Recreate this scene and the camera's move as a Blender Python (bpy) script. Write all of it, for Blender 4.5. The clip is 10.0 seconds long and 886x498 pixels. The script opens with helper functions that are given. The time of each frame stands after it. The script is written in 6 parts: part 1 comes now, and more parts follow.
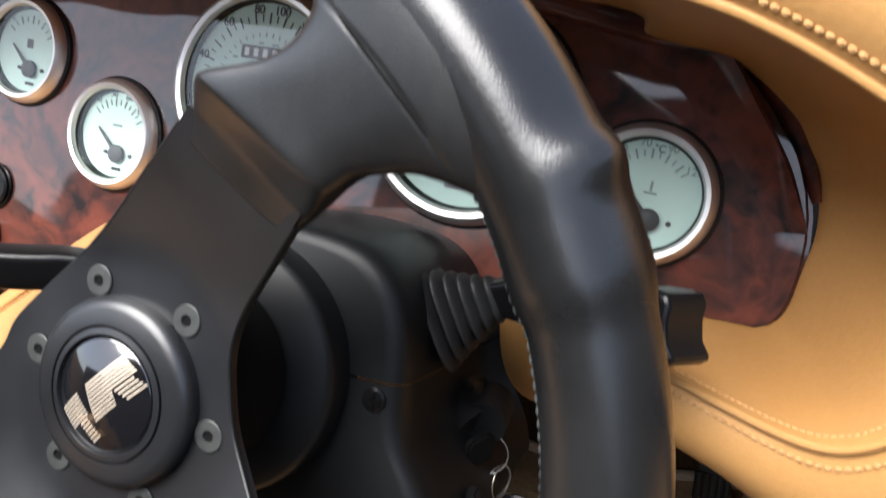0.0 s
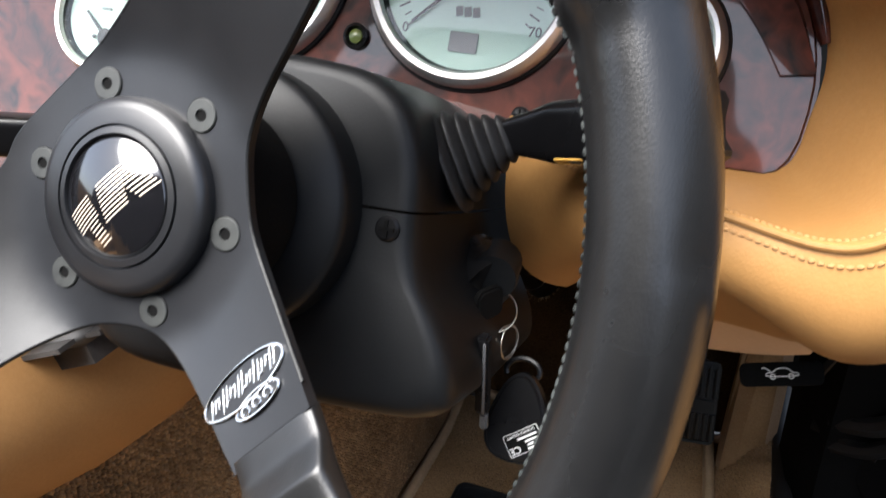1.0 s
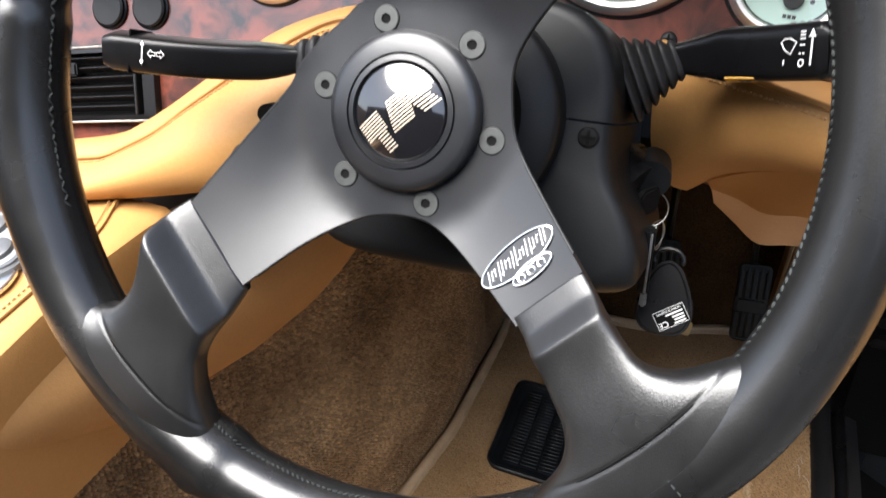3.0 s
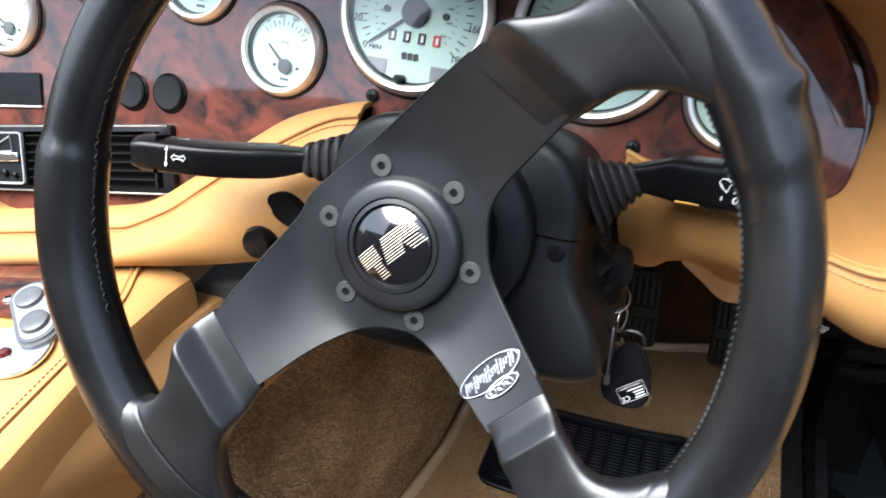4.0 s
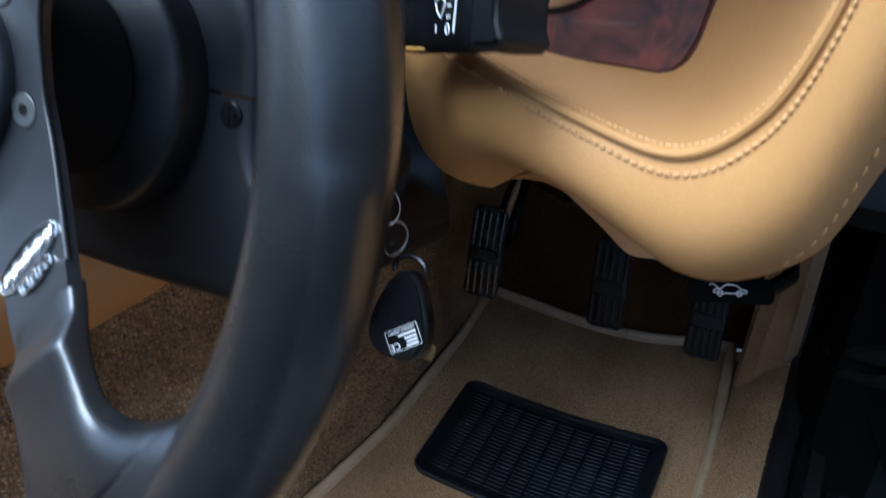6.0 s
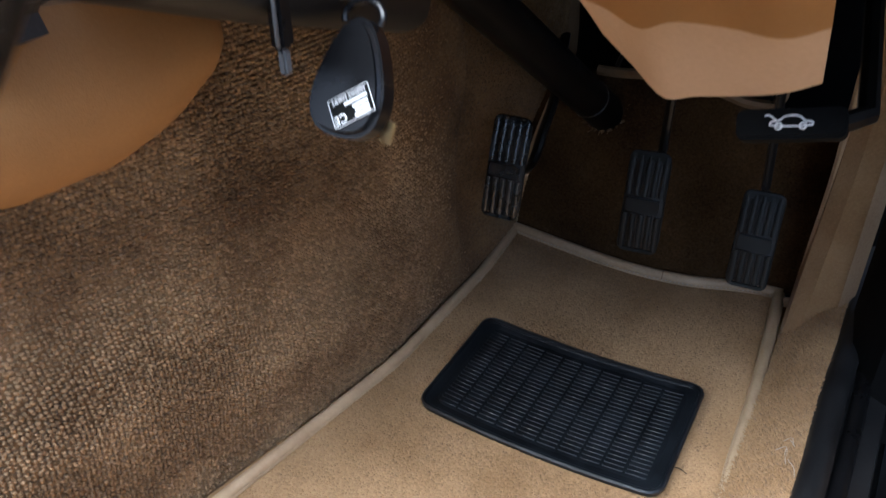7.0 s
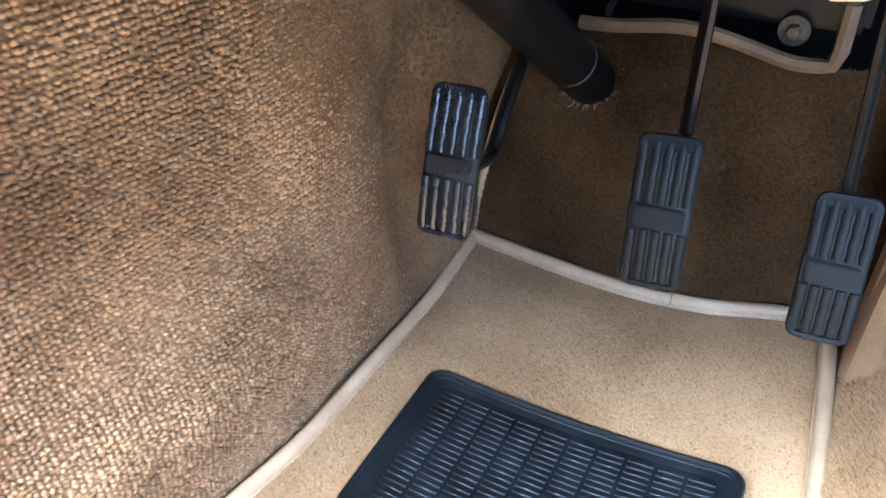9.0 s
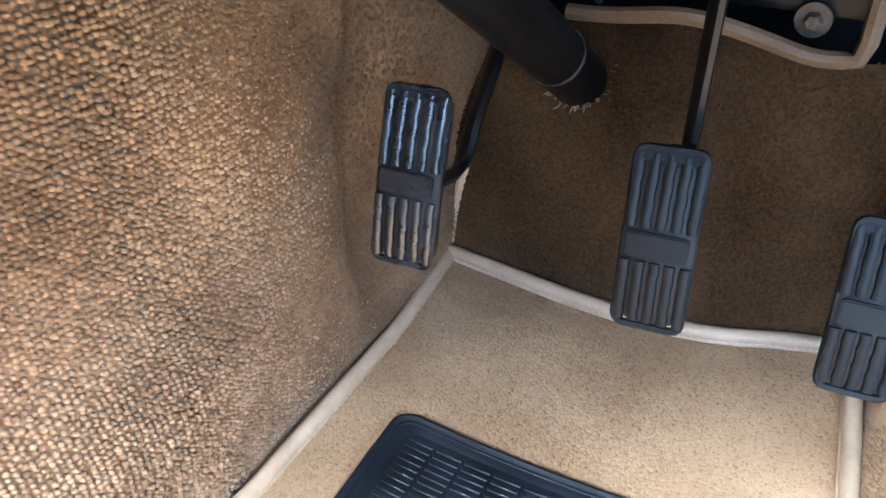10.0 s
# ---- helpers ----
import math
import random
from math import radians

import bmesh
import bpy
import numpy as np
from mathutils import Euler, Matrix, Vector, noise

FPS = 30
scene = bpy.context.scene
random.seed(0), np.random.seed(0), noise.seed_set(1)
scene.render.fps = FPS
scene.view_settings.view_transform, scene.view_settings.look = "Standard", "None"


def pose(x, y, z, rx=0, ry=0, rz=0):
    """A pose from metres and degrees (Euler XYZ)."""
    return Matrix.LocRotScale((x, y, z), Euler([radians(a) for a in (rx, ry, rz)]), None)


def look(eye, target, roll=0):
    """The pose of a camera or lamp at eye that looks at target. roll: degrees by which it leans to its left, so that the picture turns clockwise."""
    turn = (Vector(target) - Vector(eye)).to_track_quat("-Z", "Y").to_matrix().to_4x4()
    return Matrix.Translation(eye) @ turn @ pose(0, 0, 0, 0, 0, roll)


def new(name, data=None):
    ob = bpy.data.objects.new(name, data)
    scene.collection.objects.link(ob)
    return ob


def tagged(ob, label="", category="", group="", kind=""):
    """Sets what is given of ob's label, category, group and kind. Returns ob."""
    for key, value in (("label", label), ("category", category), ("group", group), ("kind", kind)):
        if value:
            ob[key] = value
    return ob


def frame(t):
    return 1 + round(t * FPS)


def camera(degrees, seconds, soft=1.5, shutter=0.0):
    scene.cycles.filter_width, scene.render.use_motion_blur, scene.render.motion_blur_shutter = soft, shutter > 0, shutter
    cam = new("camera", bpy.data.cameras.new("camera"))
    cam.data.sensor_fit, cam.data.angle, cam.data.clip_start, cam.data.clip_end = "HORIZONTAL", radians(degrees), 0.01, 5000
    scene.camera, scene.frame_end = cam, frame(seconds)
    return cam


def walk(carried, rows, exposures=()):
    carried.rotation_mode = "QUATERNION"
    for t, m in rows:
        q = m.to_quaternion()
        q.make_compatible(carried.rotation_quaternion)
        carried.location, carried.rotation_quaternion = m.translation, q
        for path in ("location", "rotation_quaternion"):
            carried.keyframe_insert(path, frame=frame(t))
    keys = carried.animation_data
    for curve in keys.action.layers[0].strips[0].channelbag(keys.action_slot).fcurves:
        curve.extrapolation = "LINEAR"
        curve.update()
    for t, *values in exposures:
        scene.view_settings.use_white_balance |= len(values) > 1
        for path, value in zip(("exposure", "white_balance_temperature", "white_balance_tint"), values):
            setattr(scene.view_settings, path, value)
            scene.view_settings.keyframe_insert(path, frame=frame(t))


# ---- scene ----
cam = camera(56.9, 10.0, shutter=0.4)
PATH = [
    (0, (0.176, -0.154, 0.65), (-0.535, 1.5, -0.22), -0.5),
    (0.5, (0.175, -0.168, 0.615), (-0.485, 1.504, -0.261), 0.1),
    (1, (0.17, -0.18, 0.594), (-0.475, 1.498, -0.281), 0.0),
    (1.5, (0.163, -0.215, 0.577), (-0.47, 1.452, -0.328), 0.1),
    (2, (0.141, -0.246, 0.576), (-0.479, 1.385, -0.402), -0.1),
    (2.5, (0.121, -0.253, 0.592), (-0.49, 1.334, -0.461), 0.0),
    (2.7, (0.116, -0.259, 0.599), (-0.5, 1.335, -0.44), -0.5),
    (3.8, (0.117, -0.272, 0.681), (-0.487, 1.295, -0.406), -0.3),
    (4, (0.128, -0.277, 0.693), (-0.478, 1.293, -0.389), -0.1),
    (4.5, (0.16, -0.274, 0.715), (-0.461, 1.292, -0.363), -0.5),
    (4.8, (0.192, -0.25, 0.693), (-0.442, 1.316, -0.379), -0.3),
    (5, (0.21, -0.215, 0.672), (-0.413, 1.346, -0.413), 0.2),
    (5.2, (0.225, -0.188, 0.655), (-0.437, 1.355, -0.432), -0.4),
    (5.5, (0.235, -0.155, 0.624), (-0.461, 1.382, -0.45), -0.5),
    (5.8, (0.239, -0.145, 0.606), (-0.508, 1.37, -0.465), -0.7),
    (6, (0.245, -0.141, 0.588), (-0.545, 1.343, -0.495), -0.5),
    (6.2, (0.252, -0.132, 0.566), (-0.564, 1.334, -0.523), -0.8),
    (7.3, (0.252, -0.078, 0.44), (-0.63, 1.341, -0.658), -0.7),
    (7.5, (0.234, -0.055, 0.42), (-0.656, 1.361, -0.676), -0.8),
    (8, (0.204, 0.008, 0.388), (-0.646, 1.442, -0.717), -0.7),
    (8.5, (0.167, 0.073, 0.367), (-0.641, 1.508, -0.767), -0.7),
    (9, (0.156, 0.132, 0.354), (-0.639, 1.569, -0.787), -0.8),
    (9.5, (0.146, 0.179, 0.344), (-0.65, 1.614, -0.8), -1.2),
    (10, (0.135, 0.22, 0.318), (-0.655, 1.655, -0.83), -1.0),
]
walk(cam, [(t, look(eye, target, roll)) for t, eye, target, roll in PATH],
     exposures=[(0, 1.68, 6300, 10), (2.0, 2.2, 6450, 10), (4.0, 1.9, 6000, 8), (5.0, 2.0, 5300, 4), (6.2, 1.5, 4800, 3), (7.3, 3.35, 5500, 8), (8.5, 4.85, 4850, 4), (10, 5.35, 4850, 4)])

# ---- light: bright hazy daylight over an open roof ----
world = bpy.data.worlds.new("sky")
scene.world = world
world.use_nodes = True
wn = world.node_tree.nodes
sky = wn.new("ShaderNodeTexSky")
sky.sky_type, sky.sun_disc = "NISHITA", False
SUN_EL, SUN_AZ = radians(60), radians(211)
sky.sun_elevation, sky.sun_rotation = SUN_EL, SUN_AZ
sky.air_density, sky.dust_density, sky.ozone_density = 1.0, 3.0, 1.0
wn["Background"].inputs["Strength"].default_value = 0.15
haze = wn.new("ShaderNodeHueSaturation")
haze.inputs["Saturation"].default_value = 0.7
world.node_tree.links.new(sky.outputs[0], haze.inputs["Color"])
world.node_tree.links.new(haze.outputs[0], wn["Background"].inputs["Color"])
sun = new("sun", bpy.data.lights.new("sun", "SUN"))
sun.data.energy, sun.data.angle, sun.data.color = 4.2, radians(52), (1.0, 0.97, 0.93)
sun_dir = Vector((math.sin(SUN_AZ) * math.cos(SUN_EL), math.cos(SUN_AZ) * math.cos(SUN_EL), math.sin(SUN_EL)))
sun.matrix_world = look(sun_dir * 5, (0, 0, 0))

# ---- axes of reference ----
TILT_W = radians(21.0)
E1 = Vector((1, 0, 0))
E2 = Vector((0, math.sin(TILT_W), math.cos(TILT_W)))
EN = Vector((0, -math.cos(TILT_W), math.sin(TILT_W)))


def leaning(origin):
    """A pose whose x runs across the car, y up the slope of the dash, z towards the driver."""
    m = Matrix((E1, E2, EN)).transposed().to_4x4()
    m.translation = origin
    return m


WHEEL = leaning((0, 0, 0.5))
DASH = leaning((0, 0.1662, 0.508))
FLOOR = -0.13


# ---- materials ----
def tree_of(name):
    m = bpy.data.materials.new(name)
    m.use_nodes = True
    nt = m.node_tree
    return m, nt, nt.nodes["Principled BSDF"]


def surface(name, c1, c2, rough=0.5, metal=0.0, big=8.0, fine=300.0, bump=0.2, depth=0.001, rvar=0.1, coat=0.0, spec=0.5, cells=0.0, island=0.0, sheen=0.0, streak=0.0):
    """A two-scale surface: broad stains between c1 and c2, fine grain in tone, relief and gloss."""
    m, nt, p = tree_of(name)
    n, l = nt.nodes, nt.links
    co = n.new("ShaderNodeTexCoord")
    a = n.new("ShaderNodeTexNoise")
    a.inputs["Scale"].default_value, a.inputs["Detail"].default_value = big, 5
    b = n.new("ShaderNodeTexNoise")
    b.inputs["Scale"].default_value, b.inputs["Detail"].default_value = fine, 3
    for t in (a, b):
        l.new(co.outputs["Object"], t.inputs["Vector"])
    if streak:
        turn = n.new("ShaderNodeMapping")
        turn.inputs["Rotation"].default_value = (0, 0, streak)
        turn.inputs["Scale"].default_value = (1.0, 0.22, 0.5)
        l.new(co.outputs["Object"], turn.inputs["Vector"])
        l.new(turn.outputs["Vector"], b.inputs["Vector"])
    add = n.new("ShaderNodeMath")
    add.operation = "MULTIPLY_ADD"
    l.new(b.outputs["Fac"], add.inputs[0])
    add.inputs[1].default_value = 0.45
    l.new(a.outputs["Fac"], add.inputs[2])
    ramp = n.new("ShaderNodeValToRGB")
    ramp.color_ramp.elements[0].position, ramp.color_ramp.elements[1].position = 0.5, 0.98
    ramp.color_ramp.elements[0].color, ramp.color_ramp.elements[1].color = (*c1, 1), (*c2, 1)
    l.new(add.outputs[0], ramp.inputs["Fac"])
    col = ramp.outputs["Color"]
    if island:
        g = n.new("ShaderNodeNewGeometry")
        hsv = n.new("ShaderNodeHueSaturation")
        mr = n.new("ShaderNodeMapRange")
        mr.inputs["To Min"].default_value, mr.inputs["To Max"].default_value = 1 - island, 1 + island
        l.new(g.outputs["Random Per Island"], mr.inputs["Value"])
        l.new(mr.outputs["Result"], hsv.inputs["Value"])
        l.new(col, hsv.inputs["Color"])
        col = hsv.outputs["Color"]
    l.new(col, p.inputs["Base Color"])
    r = n.new("ShaderNodeMapRange")
    r.inputs["To Min"].default_value, r.inputs["To Max"].default_value = max(0.02, rough - rvar), min(1, rough + rvar)
    l.new(a.outputs["Fac"], r.inputs["Value"])
    l.new(r.outputs["Result"], p.inputs["Roughness"])
    p.inputs["Metallic"].default_value = metal
    p.inputs["Specular IOR Level"].default_value = spec
    p.inputs["Coat Weight"].default_value, p.inputs["Coat Roughness"].default_value = coat, 0.04
    p.inputs["Sheen Weight"].default_value = sheen
    if bump:
        bp = n.new("ShaderNodeBump")
        bp.inputs["Strength"].default_value, bp.inputs["Distance"].default_value = bump, depth
        h = b.outputs["Fac"]
        if cells:
            v = n.new("ShaderNodeTexVoronoi")
            v.feature = "DISTANCE_TO_EDGE"
            v.inputs["Scale"].default_value = cells
            l.new(co.outputs["Object"], v.inputs["Vector"])
            mx = n.new("ShaderNodeMath")
            mx.operation = "MINIMUM"
            l.new(v.outputs["Distance"], mx.inputs[0])
            mx.inputs[1].default_value = 0.25
            ad = n.new("ShaderNodeMath")
            ad.operation = "MULTIPLY_ADD"
            l.new(mx.outputs[0], ad.inputs[0])
            ad.inputs[1].default_value = 2.2
            l.new(b.outputs["Fac"], ad.inputs[2])
            h = ad.outputs[0]
        l.new(h, bp.inputs["Height"])
        l.new(bp.outputs["Normal"], p.inputs["Normal"])
    return m


def burl_wood():
    """Dark red burr veneer under thick lacquer."""
    m, nt, p = tree_of("burr_veneer")
    n, l = nt.nodes, nt.links
    co = n.new("ShaderNodeTexCoord")
    warp = n.new("ShaderNodeTexNoise")
    warp.inputs["Scale"].default_value, warp.inputs["Detail"].default_value = 14, 4
    l.new(co.outputs["Object"], warp.inputs["Vector"])
    mix = n.new("ShaderNodeMix")
    mix.data_type = "VECTOR"
    mix.inputs[0].default_value = 0.06
    l.new(co.outputs["Object"], mix.inputs[4])
    l.new(warp.outputs["Color"], mix.inputs[5])
    a = n.new("ShaderNodeTexNoise")
    a.inputs["Scale"].default_value, a.inputs["Detail"].default_value, a.inputs["Distortion"].default_value = 46, 10, 0.6
    l.new(mix.outputs[1], a.inputs["Vector"])
    ramp = n.new("ShaderNodeValToRGB")
    e = ramp.color_ramp.elements
    e[0].position, e[0].color = 0.33, (0.008, 0.0045, 0.0045, 1)
    e[1].position, e[1].color = 0.74, (0.125, 0.032, 0.018, 1)
    for pos, c in ((0.44, (0.045, 0.014, 0.010)), (0.56, (0.090, 0.023, 0.0135))):
        x = e.new(pos)
        x.color = (*c, 1)
    l.new(a.outputs["Fac"], ramp.inputs["Fac"])
    v = n.new("ShaderNodeTexVoronoi")
    v.inputs["Scale"].default_value = 105
    l.new(mix.outputs[1], v.inputs["Vector"])
    dots = n.new("ShaderNodeMapRange")
    dots.inputs["From Min"].default_value, dots.inputs["From Max"].default_value = 0.05, 0.42
    dots.inputs["To Min"].default_value = 0.35
    l.new(v.outputs["Distance"], dots.inputs["Value"])
    mul = n.new("ShaderNodeMix")
    mul.data_type, mul.blend_type = "RGBA", "MULTIPLY"
    mul.inputs[0].default_value = 0.8
    l.new(ramp.outputs["Color"], mul.inputs[6])
    l.new(dots.outputs["Result"], mul.inputs[7])
    l.new(mul.outputs[2], p.inputs["Base Color"])
    p.inputs["Roughness"].default_value = 0.5
    p.inputs["Specular IOR Level"].default_value = 0.2
    p.inputs["Coat Weight"].default_value, p.inputs["Coat Roughness"].default_value = 1.0, 0.05
    wave = n.new("ShaderNodeTexNoise")
    wave.inputs["Scale"].default_value, wave.inputs["Detail"].default_value = 22, 1
    l.new(co.outputs["Object"], wave.inputs["Vector"])
    ripple = n.new("ShaderNodeBump")
    ripple.inputs["Strength"].default_value, ripple.inputs["Distance"].default_value = 0.25, 0.002
    l.new(wave.outputs["Fac"], ripple.inputs["Height"])
    l.new(ripple.outputs["Normal"], p.inputs["Coat Normal"])
    return m


def glass_pane():
    m, nt, p = tree_of("gauge_glass")
    n, l = nt.nodes, nt.links
    tr, gl, mx = (n.new("ShaderNode" + k) for k in ("BsdfTransparent", "BsdfGlossy", "MixShader"))
    gl.inputs["Roughness"].default_value = 0.02
    mx.inputs[0].default_value = 0.05
    for a, b in ((tr.outputs[0], mx.inputs[1]), (gl.outputs[0], mx.inputs[2]), (mx.outputs[0], n["Material Output"].inputs["Surface"])):
        l.new(a, b)
    return m


TAN = surface("tan_leather", (0.32, 0.165, 0.054), (0.385, 0.205, 0.071), 0.50, big=9, fine=420, bump=0.12, depth=0.0006, cells=600, spec=0.26)
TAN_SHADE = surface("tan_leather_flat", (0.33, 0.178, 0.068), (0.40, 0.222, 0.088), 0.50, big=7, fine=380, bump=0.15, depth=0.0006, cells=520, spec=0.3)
THREAD = surface("tan_thread", (0.345, 0.188, 0.072), (0.41, 0.235, 0.098), 0.7, fine=900, bump=0.3, spec=0.25)
GREY_THREAD = surface("grey_thread", (0.013, 0.015, 0.015), (0.031, 0.034, 0.033), 0.8, fine=900, bump=0.3, spec=0.15)
RIM = surface("black_leather", (0.0042, 0.0043, 0.0045), (0.0085, 0.0086, 0.0088), 0.27, big=22, fine=420, bump=0.07, depth=0.0005, rvar=0.11, cells=900, spec=0.56)
COVER = surface("black_grained_leather", (0.0055, 0.0056, 0.0058), (0.0105, 0.0106, 0.0108), 0.31, big=30, fine=430, bump=0.09, depth=0.0006, rvar=0.10, cells=1100, spec=0.5, streak=0.5)
SPOKE = surface("black_anodised", (0.006, 0.0064, 0.0074), (0.011, 0.0115, 0.0130), 0.33, big=26, fine=1300, bump=0.06, depth=0.0003, rvar=0.12, spec=0.5)
PLASTIC = surface("black_plastic", (0.003, 0.0035, 0.004), (0.0055, 0.0062, 0.007), 0.45, big=16, fine=1100, bump=0.12, depth=0.0004, spec=0.25)
SATIN = surface("satin_black_plastic", (0.003, 0.003, 0.0035), (0.006, 0.006, 0.0065), 0.28, big=16, fine=1500, bump=0.04, depth=0.0003, spec=0.22)
RUBBER = surface("black_rubber", (0.005, 0.005, 0.0055), (0.013, 0.013, 0.0135), 0.55, big=40, fine=700, bump=0.25, depth=0.0006, spec=0.3)
# Blue in the pedal and mat rubber stands for the sky's sheen.
PEDAL = surface("sky_tinted_rubber", (0.006, 0.0085, 0.011), (0.019, 0.026, 0.033), 0.27, big=38, fine=700, bump=0.25, depth=0.0006, rvar=0.10, spec=0.6)
MAT = surface("dusty_black_rubber_mat", (0.0030, 0.0037, 0.0045), (0.0105, 0.0132, 0.0165), 0.36, big=26, fine=700, bump=0.35, depth=0.0006, rvar=0.16, spec=0.45)
AGED = surface("aged_zinc", (0.05, 0.044, 0.034), (0.12, 0.105, 0.082), 0.5, metal=0.7, big=200, fine=1500, bump=0.15, depth=0.0003)
DULL = surface("dull_black_rubber", (0.0030, 0.0040, 0.0045), (0.0095, 0.0118, 0.0122), 0.52, big=60, fine=900, bump=0.3, depth=0.0006, spec=0.22)
BLACK = surface("matt_black", (0.002, 0.002, 0.002), (0.005, 0.005, 0.005), 0.8, fine=500, bump=0.2, spec=0.06)
STEEL_BLACK = surface("black_painted_steel", (0.003, 0.003, 0.0033), (0.009, 0.0085, 0.008), 0.36, big=30, fine=600, bump=0.1, depth=0.0005, spec=0.22)
BURL = burl_wood()
GLASS = glass_pane()
FACE = surface("mint_dial", (0.50, 0.69, 0.60), (0.56, 0.74, 0.65), 0.6, fine=200, bump=0)
INK = surface("dark_print", (0.035, 0.04, 0.042), (0.05, 0.055, 0.055), 0.6, bump=0)
INK_SOFT = surface("grey_print", (0.20, 0.26, 0.25), (0.26, 0.33, 0.31), 0.6, bump=0)
RED = surface("red_print", (0.5, 0.05, 0.04), (0.6, 0.08, 0.06), 0.6, bump=0)
BEZEL = surface("satin_alloy", (0.74, 0.72, 0.70), (0.84, 0.82, 0.80), 0.46, metal=1.0, big=40, fine=900, bump=0.04, depth=0.0003)
CHROME = surface("bright_metal", (0.75, 0.73, 0.70), (0.85, 0.84, 0.82), 0.16, metal=1.0, big=60, fine=500, bump=0.05, depth=0.0003)
STEEL = surface("dull_steel", (0.30, 0.30, 0.28), (0.48, 0.47, 0.44), 0.42, metal=1.0, big=200, fine=2000, bump=0.1, depth=0.0003)
BOLT = surface("oxide_bolt", (0.015, 0.0165, 0.016), (0.028, 0.030, 0.028), 0.5, metal=0.1, big=300, fine=2500, bump=0.2, depth=0.0003)
GOLD = surface("pale_gold_foil", (0.62, 0.52, 0.40), (0.74, 0.65, 0.54), 0.32, metal=0.45, bump=0)
EMBLEM = surface("black_enamel", (0.004, 0.004, 0.005), (0.008, 0.008, 0.009), 0.12, rvar=0.03, bump=0, coat=1.0)
WHITE = surface("white_print", (0.70, 0.70, 0.68), (0.78, 0.78, 0.76), 0.6, bump=0)
PLATE = surface("polished_alloy_plate", (0.75, 0.75, 0.74), (0.85, 0.85, 0.84), 0.22, metal=1.0, fine=600, bump=0.04, depth=0.0003)
GREY = surface("grey_plastic", (0.18, 0.19, 0.20), (0.26, 0.27, 0.28), 0.35, bump=0.05)
LOOP = surface("loop_pile_carpet", (0.155, 0.092, 0.044), (0.41, 0.276, 0.148), 0.9, big=11, fine=420, bump=0.3, depth=0.001, spec=0.1, island=0.30, sheen=0.1)
PILE = surface("cut_pile_carpet", (0.24, 0.140, 0.062), (0.385, 0.245, 0.125), 0.95, big=13, fine=380, bump=0.4, depth=0.001, spec=0.08, island=0.13, sheen=0.1)
BROWN_PILE = surface("brown_cut_pile_carpet", (0.105, 0.060, 0.027), (0.245, 0.156, 0.075), 0.95, big=12, fine=380, bump=0.4, depth=0.001, spec=0.08, island=0.2, sheen=0.1)
# Carpet colour darkened to carry the shade at the toe board.
TOE = surface("shade_darkened_carpet", (0.018, 0.0088, 0.0035), (0.080, 0.044, 0.018), 0.95, big=9, fine=380, bump=0.4, depth=0.001, spec=0.08, island=0.2, sheen=0.05)
PIPING = surface("cream_vinyl_piping", (0.38, 0.265, 0.155), (0.50, 0.365, 0.225), 0.5, big=30, fine=300, bump=0.2, depth=0.0008)
HIDE_BACK = surface("pale_leather_back", (0.50, 0.345, 0.215), (0.60, 0.43, 0.285), 0.85, fine=400, bump=0.3)
ASPHALT = surface("asphalt", (0.04, 0.04, 0.04), (0.07, 0.07, 0.068), 0.9, big=3, fine=200, bump=0.5, depth=0.004)
PAINT = surface("dark_body_paint", (0.010, 0.012, 0.014), (0.014, 0.016, 0.018), 0.3, bump=0, coat=1.0)
CUSHION = surface("grey_leather", (0.030, 0.029, 0.029), (0.060, 0.058, 0.057), 0.5, big=20, fine=500, bump=0.15, depth=0.0005, spec=0.3)
KEY_GREY = surface("grey_key_plastic", (0.055, 0.058, 0.062), (0.085, 0.088, 0.093), 0.4, bump=0.05)
# Piping colour with the toe board's shade put in; also marks the butt joint.
PIPING_DARK = surface("shade_darkened_piping", (0.13, 0.076, 0.035), (0.20, 0.125, 0.064), 0.5, big=30, fine=300, bump=0.2, depth=0.0008)
BRASS = surface("worn_brass", (0.50, 0.35, 0.15), (0.66, 0.48, 0.24), 0.35, metal=0.9, big=200, bump=0.1, depth=0.0003)
FIBRE = surface("pale_fibre", (0.40, 0.36, 0.31), (0.52, 0.48, 0.43), 0.7, bump=0)


# ---- mesh tools ----
def part(name, bm, material, parent=None, label="", m=None, sharp=40, kind=""):
    """Links a bmesh as one mesh object, under a thing or a part where one is given."""
    me = bpy.data.meshes.new(name)
    bm.normal_update()
    bm.to_mesh(me)
    bm.free()
    me.materials.append(material)
    me.polygons.foreach_set("use_smooth", [True] * len(me.polygons))
    me.set_sharp_from_angle(angle=radians(sharp))
    ob = new(name, me)
    if m is not None:
        ob.matrix_basis = m
    if parent is not None:
        ob.parent = parent
    return tagged(ob, label, kind=kind)


def thing(name, m, label, category, group="", kind=""):
    ob = new(name)
    ob.matrix_basis = m
    ob.empty_display_size = 0.02
    return tagged(ob, label, category, group, kind)


def rounded(pts, times=2, closed=True):
    """Cuts the corners of an outline (Chaikin)."""
    for _ in range(times):
        out = [] if closed else [pts[0]]
        for i in range(len(pts) if closed else len(pts) - 1):
            a, b = Vector(pts[i]), Vector(pts[(i + 1) % len(pts)])
            out += [tuple(a * 0.75 + b * 0.25), tuple(a * 0.25 + b * 0.75)]
        if not closed:
            out.append(pts[-1])
        pts = out
    return pts


